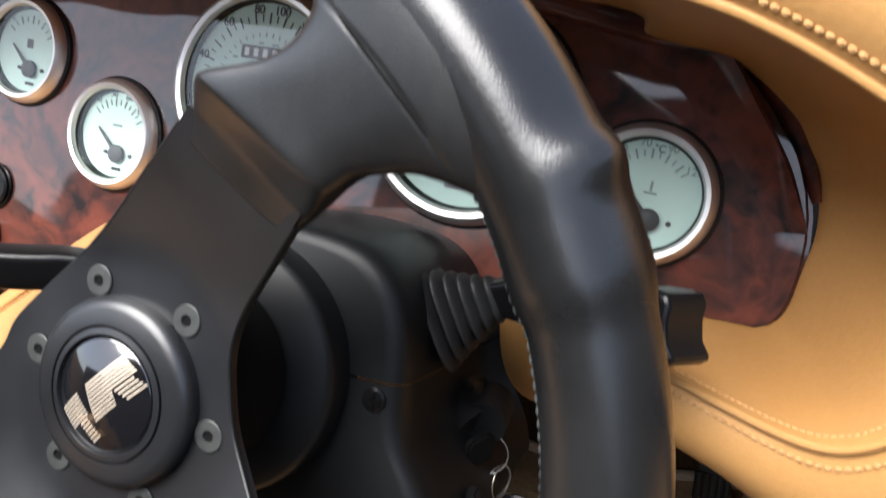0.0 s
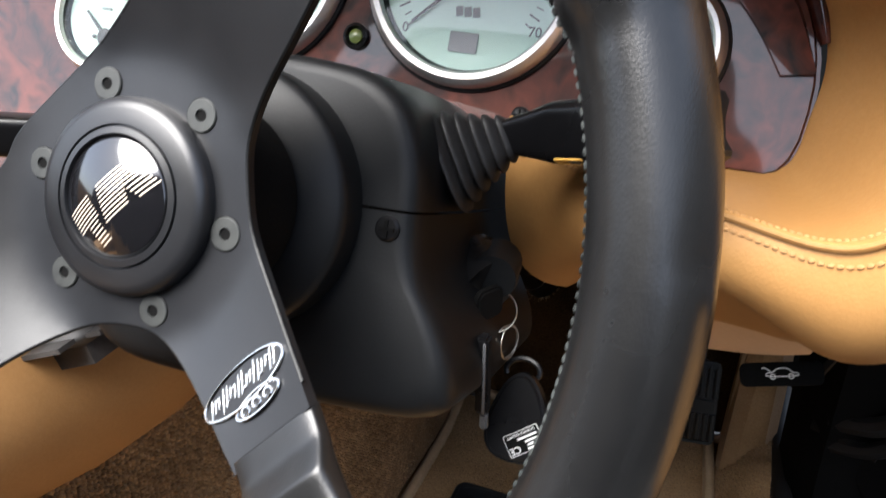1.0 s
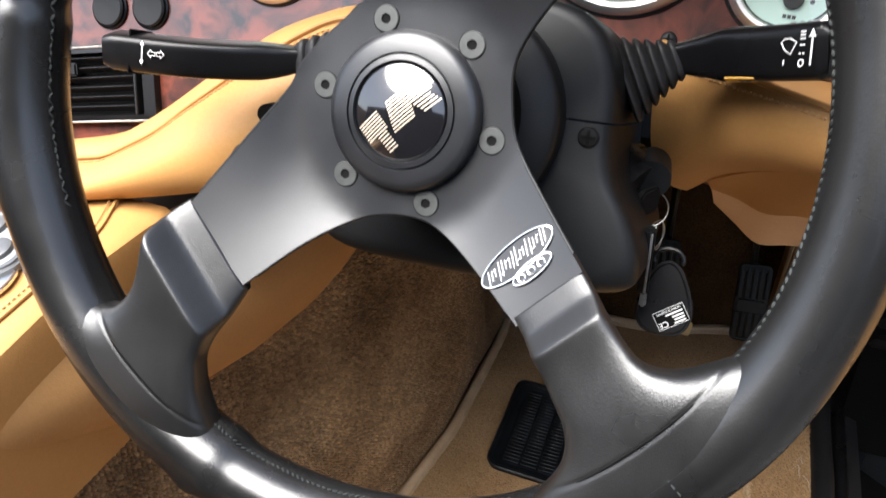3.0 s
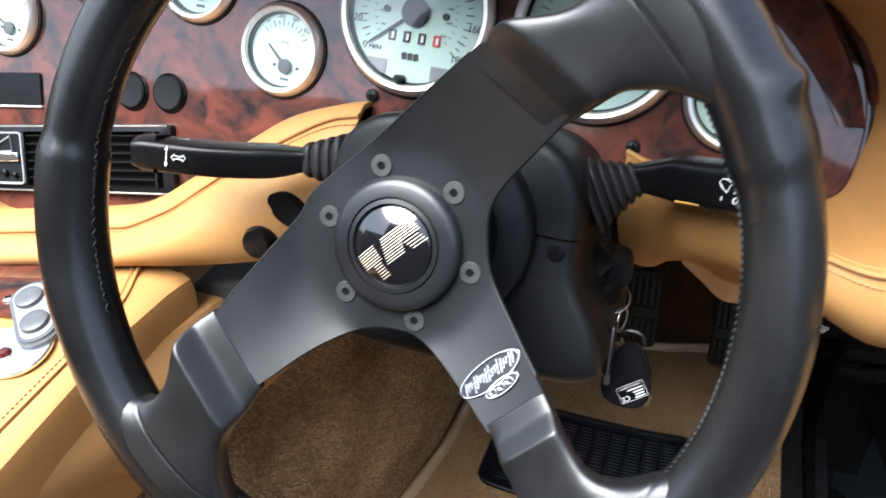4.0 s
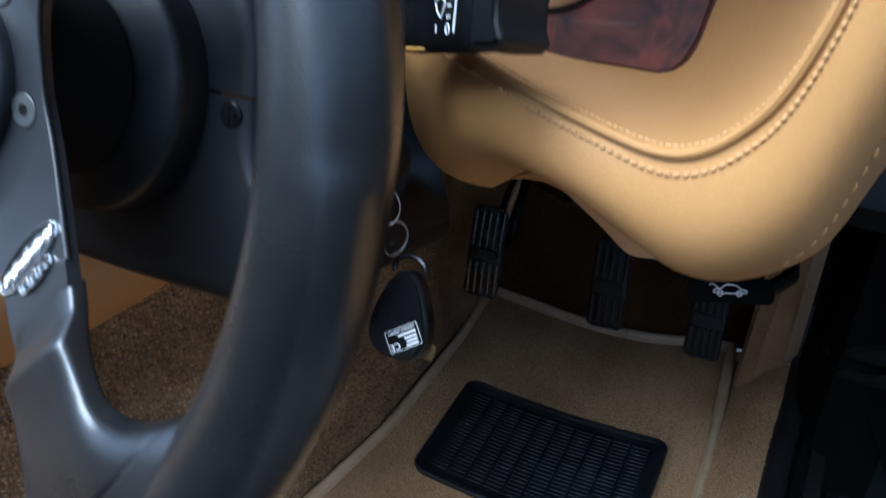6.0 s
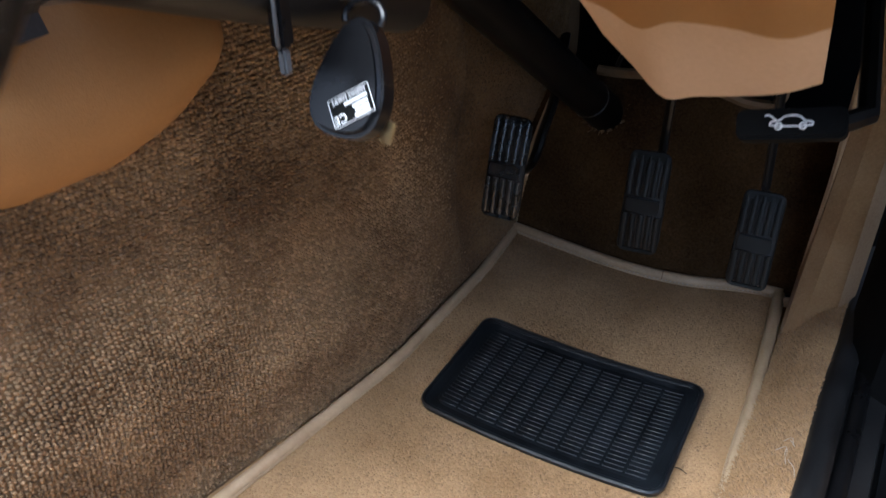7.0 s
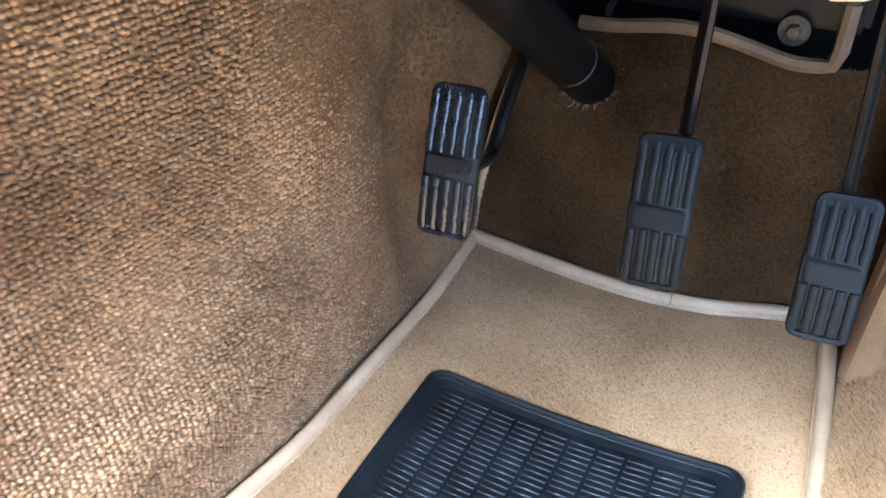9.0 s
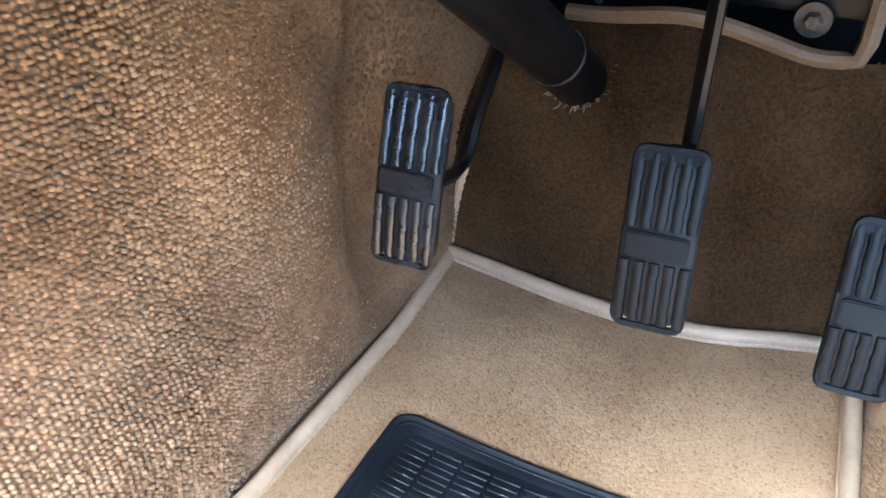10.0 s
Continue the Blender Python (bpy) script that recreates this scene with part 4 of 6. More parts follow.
    gauge(-0.3080, 0.0500, 0.0292, "small round gauge with pale mint dial", 138, [], (140, 30, 9), spin=-3)
    gauge(-0.3860, 0.0060, 0.0292, "small round gauge with pale mint dial", 150, [], (140, 30, 9), spin=-3)


def dash_controls():
    for x, y, lab in ((-0.2725, -0.0352, "round black push button in the wood dash"), (-0.2410, -0.0325, "round black push button in the wood dash")):
        t = thing("push_button", DASH @ pose(x, y, 0), lab, "button", "dash push buttons")
        part("collar", turned([(0.0136, 0.0), (0.0136, 0.0014), (0.0128, 0.0020), (0.0122, 0.001)], 32), SATIN, t)
        part("cap", turned([(0.0119, 0.0), (0.0119, 0.0030), (0.0108, 0.0040), (0.0001, 0.0036)], 32), PLASTIC, t)
    for x, y, mat, lab in ((-0.0075, 0.0080, surface("green_lens", (0.09, 0.12, 0.025), (0.13, 0.16, 0.04), 0.2, bump=0), "small green warning lamp in the wood dash"), (-0.0100, 0.0600, surface("dark_green_lens", (0.02, 0.09, 0.05), (0.03, 0.12, 0.07), 0.2, bump=0), "small dark green warning lamp in the wood dash")):
        t = thing("warning_lamp", DASH @ pose(x, y, 0), lab, "warning lamp", "dash warning lamps")
        part("collar", turned([(0.0062, 0.0), (0.0062, 0.0022), (0.0048, 0.0028), (0.0036, 0.001)], 24), SATIN, t)
        part("lens", turned([(0.0036, 0.0), (0.0033, 0.0018), (0.0020, 0.0024), (0.0001, 0.0026)], 24), mat, t)
    for x, y in ((-0.0885, -0.0135), (0.0765, -0.0205)):
        t = thing("dash_screw", DASH @ pose(x, y, 0.0), "small black cross-head screw in the wood dash", "screw", "dash screws")
        part("head", turned([(0.0042, 0.0), (0.0040, 0.002), (0.0028, 0.0030), (0.0001, 0.0032)], 20), PLASTIC, t)
        part("slot", joined([block(0.005, 0.001, 0.0006, (0, 0, 0.0031), 0), block(0.001, 0.005, 0.0006, (0, 0, 0.0031), 0)]), BLACK, t)
    t = thing("radio_slot", DASH @ pose(-0.4005, -0.0505, 0, 0, 0, 7), "black slotted control panel with a chrome lower edge", "panel")
    part("recess", slab(rounded_rect(0.095, 0.024, 0.002), -0.001, 0.0018, 0.0006), SATIN, t)
    part("trim", moved(block(0.095, 0.0016, 0.003, (0, -0.0128, 0.001), 0.0005, 1), pose(0, 0, 0)), BEZEL, t, "bright lower edge")


def air_vent():
    t = thing("air_vent", DASH @ pose(-0.3385, -0.0937, 0, 0, 0, 8.5), "black slatted face-level air vent with a centre control", "air vent")
    W, H = 0.216, 0.050
    outer, inner = rounded_rect(W, H, 0.003), rounded_rect(W - 0.016, H - 0.010, 0.002)
    bm = bmesh.new()
    rings = [[bm.verts.new((x, y, z)) for x, y in o] for o, z in ((outer, 0.0), (outer, 0.006), (inner, 0.007), (inner, -0.008))]
    for a, b in zip(rings, rings[1:]):
        for i in range(len(a)):
            bm.faces.new((a[i], a[(i + 1) % len(a)], b[(i + 1) % len(b)], b[i]))
    part("frame", bm, SATIN, t)
    for y in (H / 2 - 0.0012, -H / 2 + 0.0012):
        part("trim_strip", block(W - 0.004, 0.0014, 0.0012, (0, y, 0.0066), 0.0004, 1), STEEL, t, "thin bright edge strip")
    part("backing", slab(inner, 0.0004, 0.0010), BLACK, t)
    for k in range(6):
        y = -H / 2 + 0.0095 + (H - 0.019) * k / 5
        for x0, x1 in ((-0.099, -0.076), (-0.022, 0.092)):
            part("slat", moved(block(x1 - x0, 0.0052, 0.0012, ((x0 + x1) / 2, 0, 0), 0.0004, 1), pose(0, y, 0.0045, 50)), SATIN, t)
    for x in (-0.0735, -0.0245, 0.094):
        part("divider", block(0.0022, H - 0.010, 0.0065, (x, 0, 0.0042), 0.0006, 1), PLASTIC, t)
    part("slider", block(0.020, 0.0085, 0.006, (0.040, 0.010, 0.0062), 0.0012), PLASTIC, t, "black thumb slider")
    box = part("centre_control", slab(rounded_rect(0.047, 0.040, 0.003), 0.0005, 0.0060, 0.001), PLASTIC, t, "black centre control panel", m=pose(-0.049, 0, 0))
    part("surround", tube([(x, y, 0.0062) for x, y in rounded_rect(0.044, 0.038, 0.003)], 0.0011, 6, closed=True), GREY, box, "grey surround")
    part("triangle", tube([(-0.013, 0.005, 0.0066), (0.013, 0.005, 0.0066), (0.0125, 0.0165, 0.0066)], 0.0012, 6, closed=True), GREY, box, "grey triangle outline")
    part("bar", block(0.040, 0.0068, 0.003, (-0.001, 0.001, 0.0070), 0.0008, 1), PLATE, box, "bright metal bar")
    for x, w in ((-0.012, 0.0105), (0.004, 0.006), (0.014, 0.0045)):
        part("knob", moved(turned([(w / 2, 0.005), (w / 2, 0.0085), (w / 2 - 0.001, 0.0095), (0.0001, 0.0095)], 16), pose(x, -0.0105 - 0.15 * x, 0)), SATIN, box, "small dark knob")


# ---- leather round the dash ----
SEAM = [(0.075, 0.150, 0.490), (0.131, 0.109, 0.487), (0.171, 0.088, 0.484), (0.205, 0.076, 0.484), (0.226, 0.070, 0.502), (0.237, 0.062, 0.530), (0.239, 0.058, 0.552), (0.229, 0.058, 0.574), (0.211, 0.060, 0.590), (0.171, 0.063, 0.611), (0.134, 0.065, 0.621), (0.05, 0.07, 0.635), (-0.46, 0.08, 0.65)]
EDGE = [(0.083, 0.161, 0.482), (0.128, 0.160, 0.4785), (0.161, 0.159, 0.4770), (0.186, 0.159, 0.480), (0.193, 0.166, 0.500), (0.1955, 0.172, 0.518), (0.192, 0.178, 0.535), (0.184, 0.183, 0.546), (0.174, 0.188, 0.558), (0.152, 0.194, 0.574), (0.12, 0.196, 0.580), (0.05, 0.202, 0.594), (-0.46, 0.205, 0.602)]
BULGE = [(0.070, 0.138, 0.416), (0.131, 0.092, 0.450), (0.173, 0.066, 0.4565), (0.214, 0.055, 0.4455), (0.242, 0.052, 0.4685), (0.253, 0.045, 0.516), (0.259, 0.035, 0.560), (0.250, 0.030, 0.602), (0.222, 0.035, 0.627), (0.175, 0.040, 0.647), (0.134, 0.045, 0.657), (0.05, 0.05, 0.67), (-0.46, 0.06, 0.685)]
BACK = [(0.096, 0.192, 0.390), (0.121, 0.190, 0.408), (0.163, 0.130, 0.442), (0.213, 0.122, 0.4205), (0.246, 0.112, 0.440), (0.260, 0.090, 0.491), (0.277, 0.075, 0.540), (0.285, 0.070, 0.605), (0.27, 0.10, 0.665), (0.22, 0.16, 0.70), (0.15, 0.20, 0.71), (0.05, 0.24, 0.72), (-0.46, 0.28, 0.73)]


def leather_pod():
    n = 96
    S, B, C, O = (spline(p, n) for p in (SEAM, EDGE, BULGE, BACK))
    t = thing("dash_pod", Matrix(), "stitched tan leather pod wrapping the end of the dashboard", "dashboard")
    rows = []
    for s, b in zip(S, B):
        row = []
        for k in range(13):
            f = k / 12
            p = b.lerp(s, f)
            dip = math.sin(math.pi * f) * 0.10 * (s - b).length
            row.append(p + Vector((0.35, 0.75, -0.3)).normalized() * dip)
        rows.append(row)
    bowl = rows
    part("bowl", sheet(rows, -0.003), TAN, t, "smooth hollow of tan leather round the wood")
    rows = []
    for s, c, o in zip(S, C, O):
        row = []
        for k in range(17):
            f = k / 16
            row.append(s * (1 - f) ** 3 + (s * 0.35 + c * 0.65) * 3 * f * (1 - f) ** 2 + (c * 0.8 + o * 0.2) * 3 * f * f * (1 - f) + o * f**3)
        rows.append(row)
    part("roll", sheet(rows, 0.003), TAN, t, "padded tan leather roll")
    out = Vector((0, -1, 0.25)).normalized()
    part("welt", tube([s + out * 0.0008 for s in S], 0.0016, 8), TAN, t, "raised seam")
    i0 = []
    for s, b, row in zip(S, B, bowl):
        f = 12 - 12 * min(0.9, 0.0066 / (s - b).length)
        k = int(f)
        i0.append(row[k].lerp(row[k + 1], f - k) + out * 0.0007)
    part("stitching", stitches(i0, 400, 0.0019, 0.0006), THREAD, t, "tan thread stitches", kind="stuff")
    i1 = [(Vector(r[1]) * 0.9 + Vector(r[2]) * 0.1) + (Vector(r[2]) - s * 0.5 - b * 0.5).normalized() * 0.0004 for r, s, b in zip(rows, S, B)]
    part("stitching", stitches(i1, 340, 0.0022, 0.0008), THREAD, t, "heavy tan thread stitches", kind="stuff")
    side = [Vector(q[12]) + (Vector(q[12]) - Vector(q[16]) + Vector((0.2, -1, 0))).normalized() * 0.0003 for q in rows[30:66]]
    part("stitching", stitches(side, 36, 0.0032, 0.0005), THREAD, t, "tan thread stitches along the outer edge", kind="stuff")
    tops = spline([(0.103, 0.194, 0.398), (0.124, 0.186, 0.411), (0.142, 0.166, 0.424), (0.163, 0.133, 0.441), (0.190, 0.127, 0.436), (0.212, 0.125, 0.425), (0.228, 0.122, 0.430)], 24)
    lows = spline([(0.112, 0.290, 0.336), (0.128, 0.294, 0.321), (0.146, 0.294, 0.307), (0.165, 0.282, 0.316), (0.188, 0.268, 0.326), (0.207, 0.258, 0.335), (0.222, 0.245, 0.347)], 24)
    under = lambda f0, f1: [[a.lerp(b, f) + Vector((0, 0.2, 1)) * 0.006 * math.sin(math.pi * f) for f in np.linspace(f0, f1, 8)] for a, b in zip(tops, lows)]
    part("underside", sheet(under(0.0, 0.62), 0.002), TAN, t, "tan leather turned under the pod")
    f = part("leather_flap", sheet(under(0.60, 1.0), 0.0012), HIDE_BACK, label="loose corner of tan leather folded under the dash")
    tagged(f, category="leather flap")


def leather_roll():
    """Padded roll below the dash beside the column: a flat top band, a stitched seam and a full front."""
    xs = np.linspace(-0.46, -0.088, 64)
    top = spline([(-0.46, 0.108, 0.362), (-0.382, 0.116, 0.377), (-0.304, 0.121, 0.392), (-0.26, 0.125, 0.402), (-0.237, 0.130, 0.4135), (-0.21, 0.136, 0.4315), (-0.172, 0.147, 0.4585), (-0.142, 0.154, 0.4765), (-0.104, 0.158, 0.489), (-0.088, 0.159, 0.492)], 160)
    seam = spline([(-0.46, 0.088, 0.356), (-0.36, 0.093, 0.374), (-0.28, 0.100, 0.391), (-0.257, 0.102, 0.3955), (-0.238, 0.105, 0.4045), (-0.216, 0.109, 0.4165), (-0.195, 0.1145, 0.432), (-0.160, 0.125, 0.456), (-0.125, 0.133, 0.477), (-0.105, 0.137, 0.4865), (-0.088, 0.139, 0.490)], 160)
    low = spline([(-0.46, 0.085, 0.325), (-0.377, 0.088, 0.3425), (-0.32, 0.090, 0.356), (-0.24, 0.090, 0.374), (-0.19, 0.091, 0.386), (-0.153, 0.093, 0.396), (-0.12, 0.105, 0.401), (-0.088, 0.125, 0.404)], 160)

    def across(line):
        x, y, z = ([p[k] for p in line] for k in range(3))
        return [Vector((q, np.interp(q, x, y), np.interp(q, x, z))) for q in xs]

    T, S, L = across(top), across(seam), across(low)
    t = thing("dash_roll", Matrix(), "padded tan leather roll with stitching along the lower dash", "dashboard")
    rows = []
    for a, s, b in zip(T, S, L):
        row = [a + Vector((0, 0.02, 0.0))]
        for k in range(6):
            f = k / 5
            row.append(a.lerp(s, f) + Vector((0, -0.3, 1)) * 0.0035 * math.sin(math.pi * f))
        row.append(s + Vector((0, -0.0005, -0.0018)))
        for k in range(1, 15):
            f = k / 14
            row.append(s.lerp(b, f) + Vector((0, -1, 0.1)) * (0.019 * math.sin(math.pi * min(1, f * 1.02)) ** 0.72))
        row += [b + Vector((0, 0.02, 0.0)), b + Vector((0, 0.05, 0.002))]
        rows.append(row)
    part("padding", sheet(rows, 0.003), TAN, t)
    part("welt", tube([s + Vector((0, 0.0002, 0.0008)) for s in S], 0.0016, 8), TAN, t, "raised seam")
    line = [Vector(r[7]).lerp(Vector(r[8]), 0.45) + Vector((0, -0.0008, 0.0006)) for r in rows]
    part("stitching", stitches(line, 130, 0.0024, 0.0007), THREAD, t, "tan thread stitches", kind="stuff")
    cap = bmesh.new()
    cap.faces.new([cap.verts.new(p) for p in rows[-1]])
    bmesh.ops.solidify(cap, geom=cap.faces[:], thickness=0.003)
    part("end_cap", cap, TAN, t, "folded leather end")
    hole = [(0.0155 * math.cos(q), 0.0095 * math.sin(q)) for q in np.linspace(0, 2 * math.pi, 33)[:-1]]
    # Solid black oval in place of the shaded inside of the opening.
    part("opening", slab(hole, -0.006, 0.0006, 0.0003, 1), BLACK, t, "black oval disc standing for the dark inside an opening in the leather", m=pose(-0.1195, 0.0955, 0.4405, 80, 14, -14))


def console_top(x):
    return 0.3735 + 0.19 * min(0, x + 0.245)


def console():
    """Leather console beside the tunnel, with an alloy switch plate."""
    t = thing("centre_console", Matrix(), "tan leather centre console with an alloy switch plate", "console")
    rows = []
    for y in np.linspace(-0.45, 0.098, 24):
        d = 0.16 * max(0, 0.02 - y) + 0.003 * max(0, (y - 0.086) / 0.012) ** 2
        rows.append([(x, y, console_top(x) - d) for x in (-0.50, -0.42, -0.34, -0.27, -0.245, -0.225)] + [(-0.212, y, 0.3725 - d), (-0.2065, y, 0.3690 - d), (-0.2040, y, 0.360 - d), (-0.206, y, 0.30), (-0.21, y, 0.24)])
    part("body", sheet(rows, 0.004), TAN, t)
    seam = [(float(np.interp(y, [-0.3, -0.06, 0.03, 0.06, 0.096], [-0.226, -0.222, -0.218, -0.227, -0.244])), y, 0.3745 - 0.16 * max(0, 0.02 - y)) for y in np.linspace(-0.28, 0.094, 50)]
    part("welt", tube(seam, 0.0012, 6), TAN, t, "raised seam")
    part("stitching", stitches([(x - 0.005, y, z) for x, y, z in seam], 110, 0.0024, 0.0006), THREAD, t, "tan thread stitches", kind="stuff")
    p = thing("switch_plate", pose(-0.283, -0.016, 0.3625, 7, -10, 14), "polished alloy plate with a window switch on the console", "switch plate")
    part("plate", slab(rounded_rect(0.104, 0.043, 0.0205, 8), 0.0, 0.0032, 0.001), PLATE, p)
    at = pose(0.0285, 0.0290, 0.0015, 6, 0, 34)
    part("rocker_bezel", moved(slab(rounded_rect(0.027, 0.060, 0.012, 8), 0.0, 0.008, 0.002, 3), at), KEY_GREY, p, "dark grey switch surround")
    part("rocker_recess", moved(slab(rounded_rect(0.021, 0.052, 0.0095, 8), 0.0079, 0.0086, 0.0003, 1), at), GREY, p, "pale grey inner ring")
    for dy in (-0.0125, 0.0125):
        part("rocker", moved(turned([(0.0095, 0.0080), (0.0088, 0.0112), (0.0055, 0.0124), (0.0001, 0.0112)], 24), at @ pose(0, dy, 0)), KEY_GREY, p, "grey dished window switch")
    part("lamp", moved(turned([(0.0044, 0.003), (0.0040, 0.0042), (0.0030, 0.0056), (0.0001, 0.0062)], 20), pose(0.0228, -0.002, 0)), surface("dark_red_lens", (0.045, 0.006, 0.005), (0.07, 0.010, 0.009), 0.2, bump=0), p, "dark red lamp")
    b = part("veneer_panel", moved(slab(rounded_rect(0.20, 0.074, 0.006), 0.0, 0.003, 0.001), pose(-0.362, 0.055, 0.3525, 0, -10.7, 0)), BURL, label="burr-wood veneer panel let into the console top")
    tagged(b, category="trim")
    w = thing("console_screw", pose(-0.306, 0.034, 0.3655, 0, -10.7, 0), "small bright screw in the console veneer", "screw")
    part("head", turned([(0.0046, 0.0), (0.0042, 0.0018), (0.0030, 0.0026), (0.0001, 0.0028)], 20), STEEL, w)
    part("slot", joined([block(0.005, 0.0010, 0.0006, (0, 0, 0.0028), 0), block(0.0010, 0.005, 0.0006, (0, 0, 0.0028), 0)]), BLACK, w)


def tunnel_leather():
    """Rounded leather panel along the upper tunnel side."""
    ys = np.linspace(-0.42, 0.318, 60)
    rows = []
    for y in ys:
        low = float(np.interp(y, [-0.42, -0.15, -0.054, 0.007, 0.07, 0.146, 0.21, 0.25, 0.28, 0.30, 0.318], [0.36, 0.325, 0.281, 0.255, 0.234, 0.220, 0.221, 0.233, 0.254, 0.272, 0.291]))
        high = float(np.interp(y, [-0.42, -0.2, 0.06, 0.15, 0.20, 0.25, 0.28, 0.30, 0.318], [0.385, 0.36, 0.338, 0.334, 0.328, 0.320, 0.312, 0.304, 0.294]))
        back = tunnel_x(y, low) - 0.001
        full = min(1, (high - low) / 0.05)
        row = [(back - 0.006, y, low + 0.004)]
        for k in range(15):
            f = k / 14
            row.append((back + (0.030 * math.sin(math.pi * f ** 0.8 * 0.86) + 0.003) * full, y, low + (high - low) * f))
        row.append((back - 0.035, y, high + 0.001))
        rows.append(row)
    t = thing("tunnel_panel", Matrix(), "rounded tan leather panel along the upper tunnel side", "panel")
    part("padding", sheet(rows, -0.004), TAN_SHADE, t)
    part("edge_fold", tube([Vector(r[1]) + Vector((-0.002, 0, -0.001)) for r in rows], 0.0022, 8), TAN_SHADE, t, "folded lower leather edge")
    tray = part("cushion", moved(block(0.108, 0.080, 0.036, (0, 0, 0), 0.0165, 5), pose(-0.200, 0.140, 0.331, 0, -22, 0)), CUSHION, label="dark grey leather cushion between tunnel and dash")
    tagged(tray, category="cushion")
    k = thing("knob", pose(-0.138, 0.094, 0.4165, 80), "rounded black plastic knob under the leather roll", "knob")
    part("cap", turned([(0.008, -0.03), (0.0105, -0.02), (0.0108, 0.006), (0.009, 0.010), (0.0001, 0.011)], 24), SATIN, k)


dash_panel()
gauges()
dash_controls()
air_vent()
leather_pod()
leather_roll()
console()
tunnel_leather()


# ---- steering column and wheel ----
def superellipse(hx, top, bot, n, power=4.0, a0=0.0, a1=2 * math.pi):
    out = []
    for k in range(n):
        a = a0 + (a1 - a0) * k / (n - 1)
        c, s = math.cos(a), math.sin(a)
        x = hx * abs(c) ** (2 / power) * (1 if c > 0 else -1)
        y = (top if s > 0 else bot) * abs(s) ** (2 / power) * (1 if s > 0 else -1)
        out.append((x, y))
    return out


def column_shroud():
    t = thing("column_shroud", WHEEL, "textured black plastic steering column shroud in two halves", "column shroud")
    seam = 0.0035
    half = [(0.0695, 0.0035), (0.0685, 0.016), (0.0648, 0.030), (0.0570, 0.0420), (0.043, 0.0500), (0.020, 0.0535), (0.0, 0.0542)]
    over = half + [(-x, y) for x, y in half[-2::-1]]
    under = [(0.0690, 0.0035), (0.0700, -0.010), (0.0735, -0.022), (0.0798, -0.032), (0.0860, -0.044), (0.0890, -0.056), (0.0865, -0.0645), (0.075, -0.0695), (0.048, -0.0715), (0.015, -0.073), (-0.02, -0.073), (-0.05, -0.071), (-0.066, -0.063), (-0.0705, -0.048), (-0.0705, -0.03), (-0.0695, -0.01), (-0.0690, 0.0035)]
    levels = ((-0.0602, 0.88), (-0.0608, 0.93), (-0.0624, 0.965), (-0.0652, 0.988), (-0.0695, 0.999), (-0.080, 1.0), (-0.12, 1.0), (-0.20, 0.95))
    for name, outline, sg in (("upper_shell", over, 1), ("lower_shell", under, -1)):
        line = spline([(x, y, 0) for x, y in outline], 56)
        rows = [[(p.x * f, seam + (p.y - seam) * f + sg * 0.0005, w) for p in line] for w, f in ((-0.0600, 0.0), (-0.0600, 0.5)) + levels]
        bm = lofted(rows, closed=False)
        bmesh.ops.remove_doubles(bm, verts=bm.verts, dist=1e-6)
        bmesh.ops.recalc_face_normals(bm, faces=bm.faces)
        part(name, bm, PLASTIC, t)
    part("collar", turned([(0.0485, -0.066), (0.0485, -0.0490), (0.0480, -0.0470), (0.0462, -0.0455), (0.0420, -0.0440), (0.0380, -0.0425), (0.0300, -0.0410)], 64), PLASTIC, t, "stepped round collar behind the wheel")
    part("boss", turned([(0.034, -0.0398), (0.030, -0.012), (0.026, -0.004), (0.010, -0.004)], 48), BLACK, t, "dark tapered boss")
    s = part("screw", moved(turned([(0.0046, -0.0720), (0.0046, -0.0686), (0.0038, -0.0678), (0.0001, -0.0676)], 20), pose(0.0590, -0.0030, 0.0090)), SATIN, t, "black cross-head screw")
    part("screw_slot", moved(joined([block(0.006, 0.0013, 0.0008, (0, 0, -0.0676), 0), block(0.0013, 0.006, 0.0008, (0, 0, -0.0676), 0)]), pose(0.0590, -0.0030, 0.0092)), BLACK, s)
    part("lock_housing", tube([(0.066, -0.020, -0.135), (0.080, -0.028, -0.128)], 0.016, 20), SATIN, t, "black ignition lock housing")


def ribbed_boot(parent, a, b, r0, r1, ribs=6):
    """Pleated rubber gaiter from a to b, taller than it is deep."""
    a, b = Vector(a), Vector(b)
    d = (b - a).normalized()
    up = Vector((0, 1, 0))
    up = (up - d * up.dot(d)).normalized()
    side = d.cross(up)
    rows, n = [], ribs * 8
    for k in range(n + 1):
        f = k / n
        x = (f * ribs) % 1.0
        w = (math.sin(math.pi * x ** 0.7)) if k < n else 0.0
        r = (r0 + (r1 - r0) * f ** 0.85) * (0.80 + 0.20 * w)
        rows.append([a.lerp(b, f) + up * r * y + side * r * 0.8 * x for x, y in superellipse(1, 1, 1, 29, 3.2)[:-1]])
    return part("gaiter", lofted(rows), RUBBER, parent, "pleated black rubber gaiter")


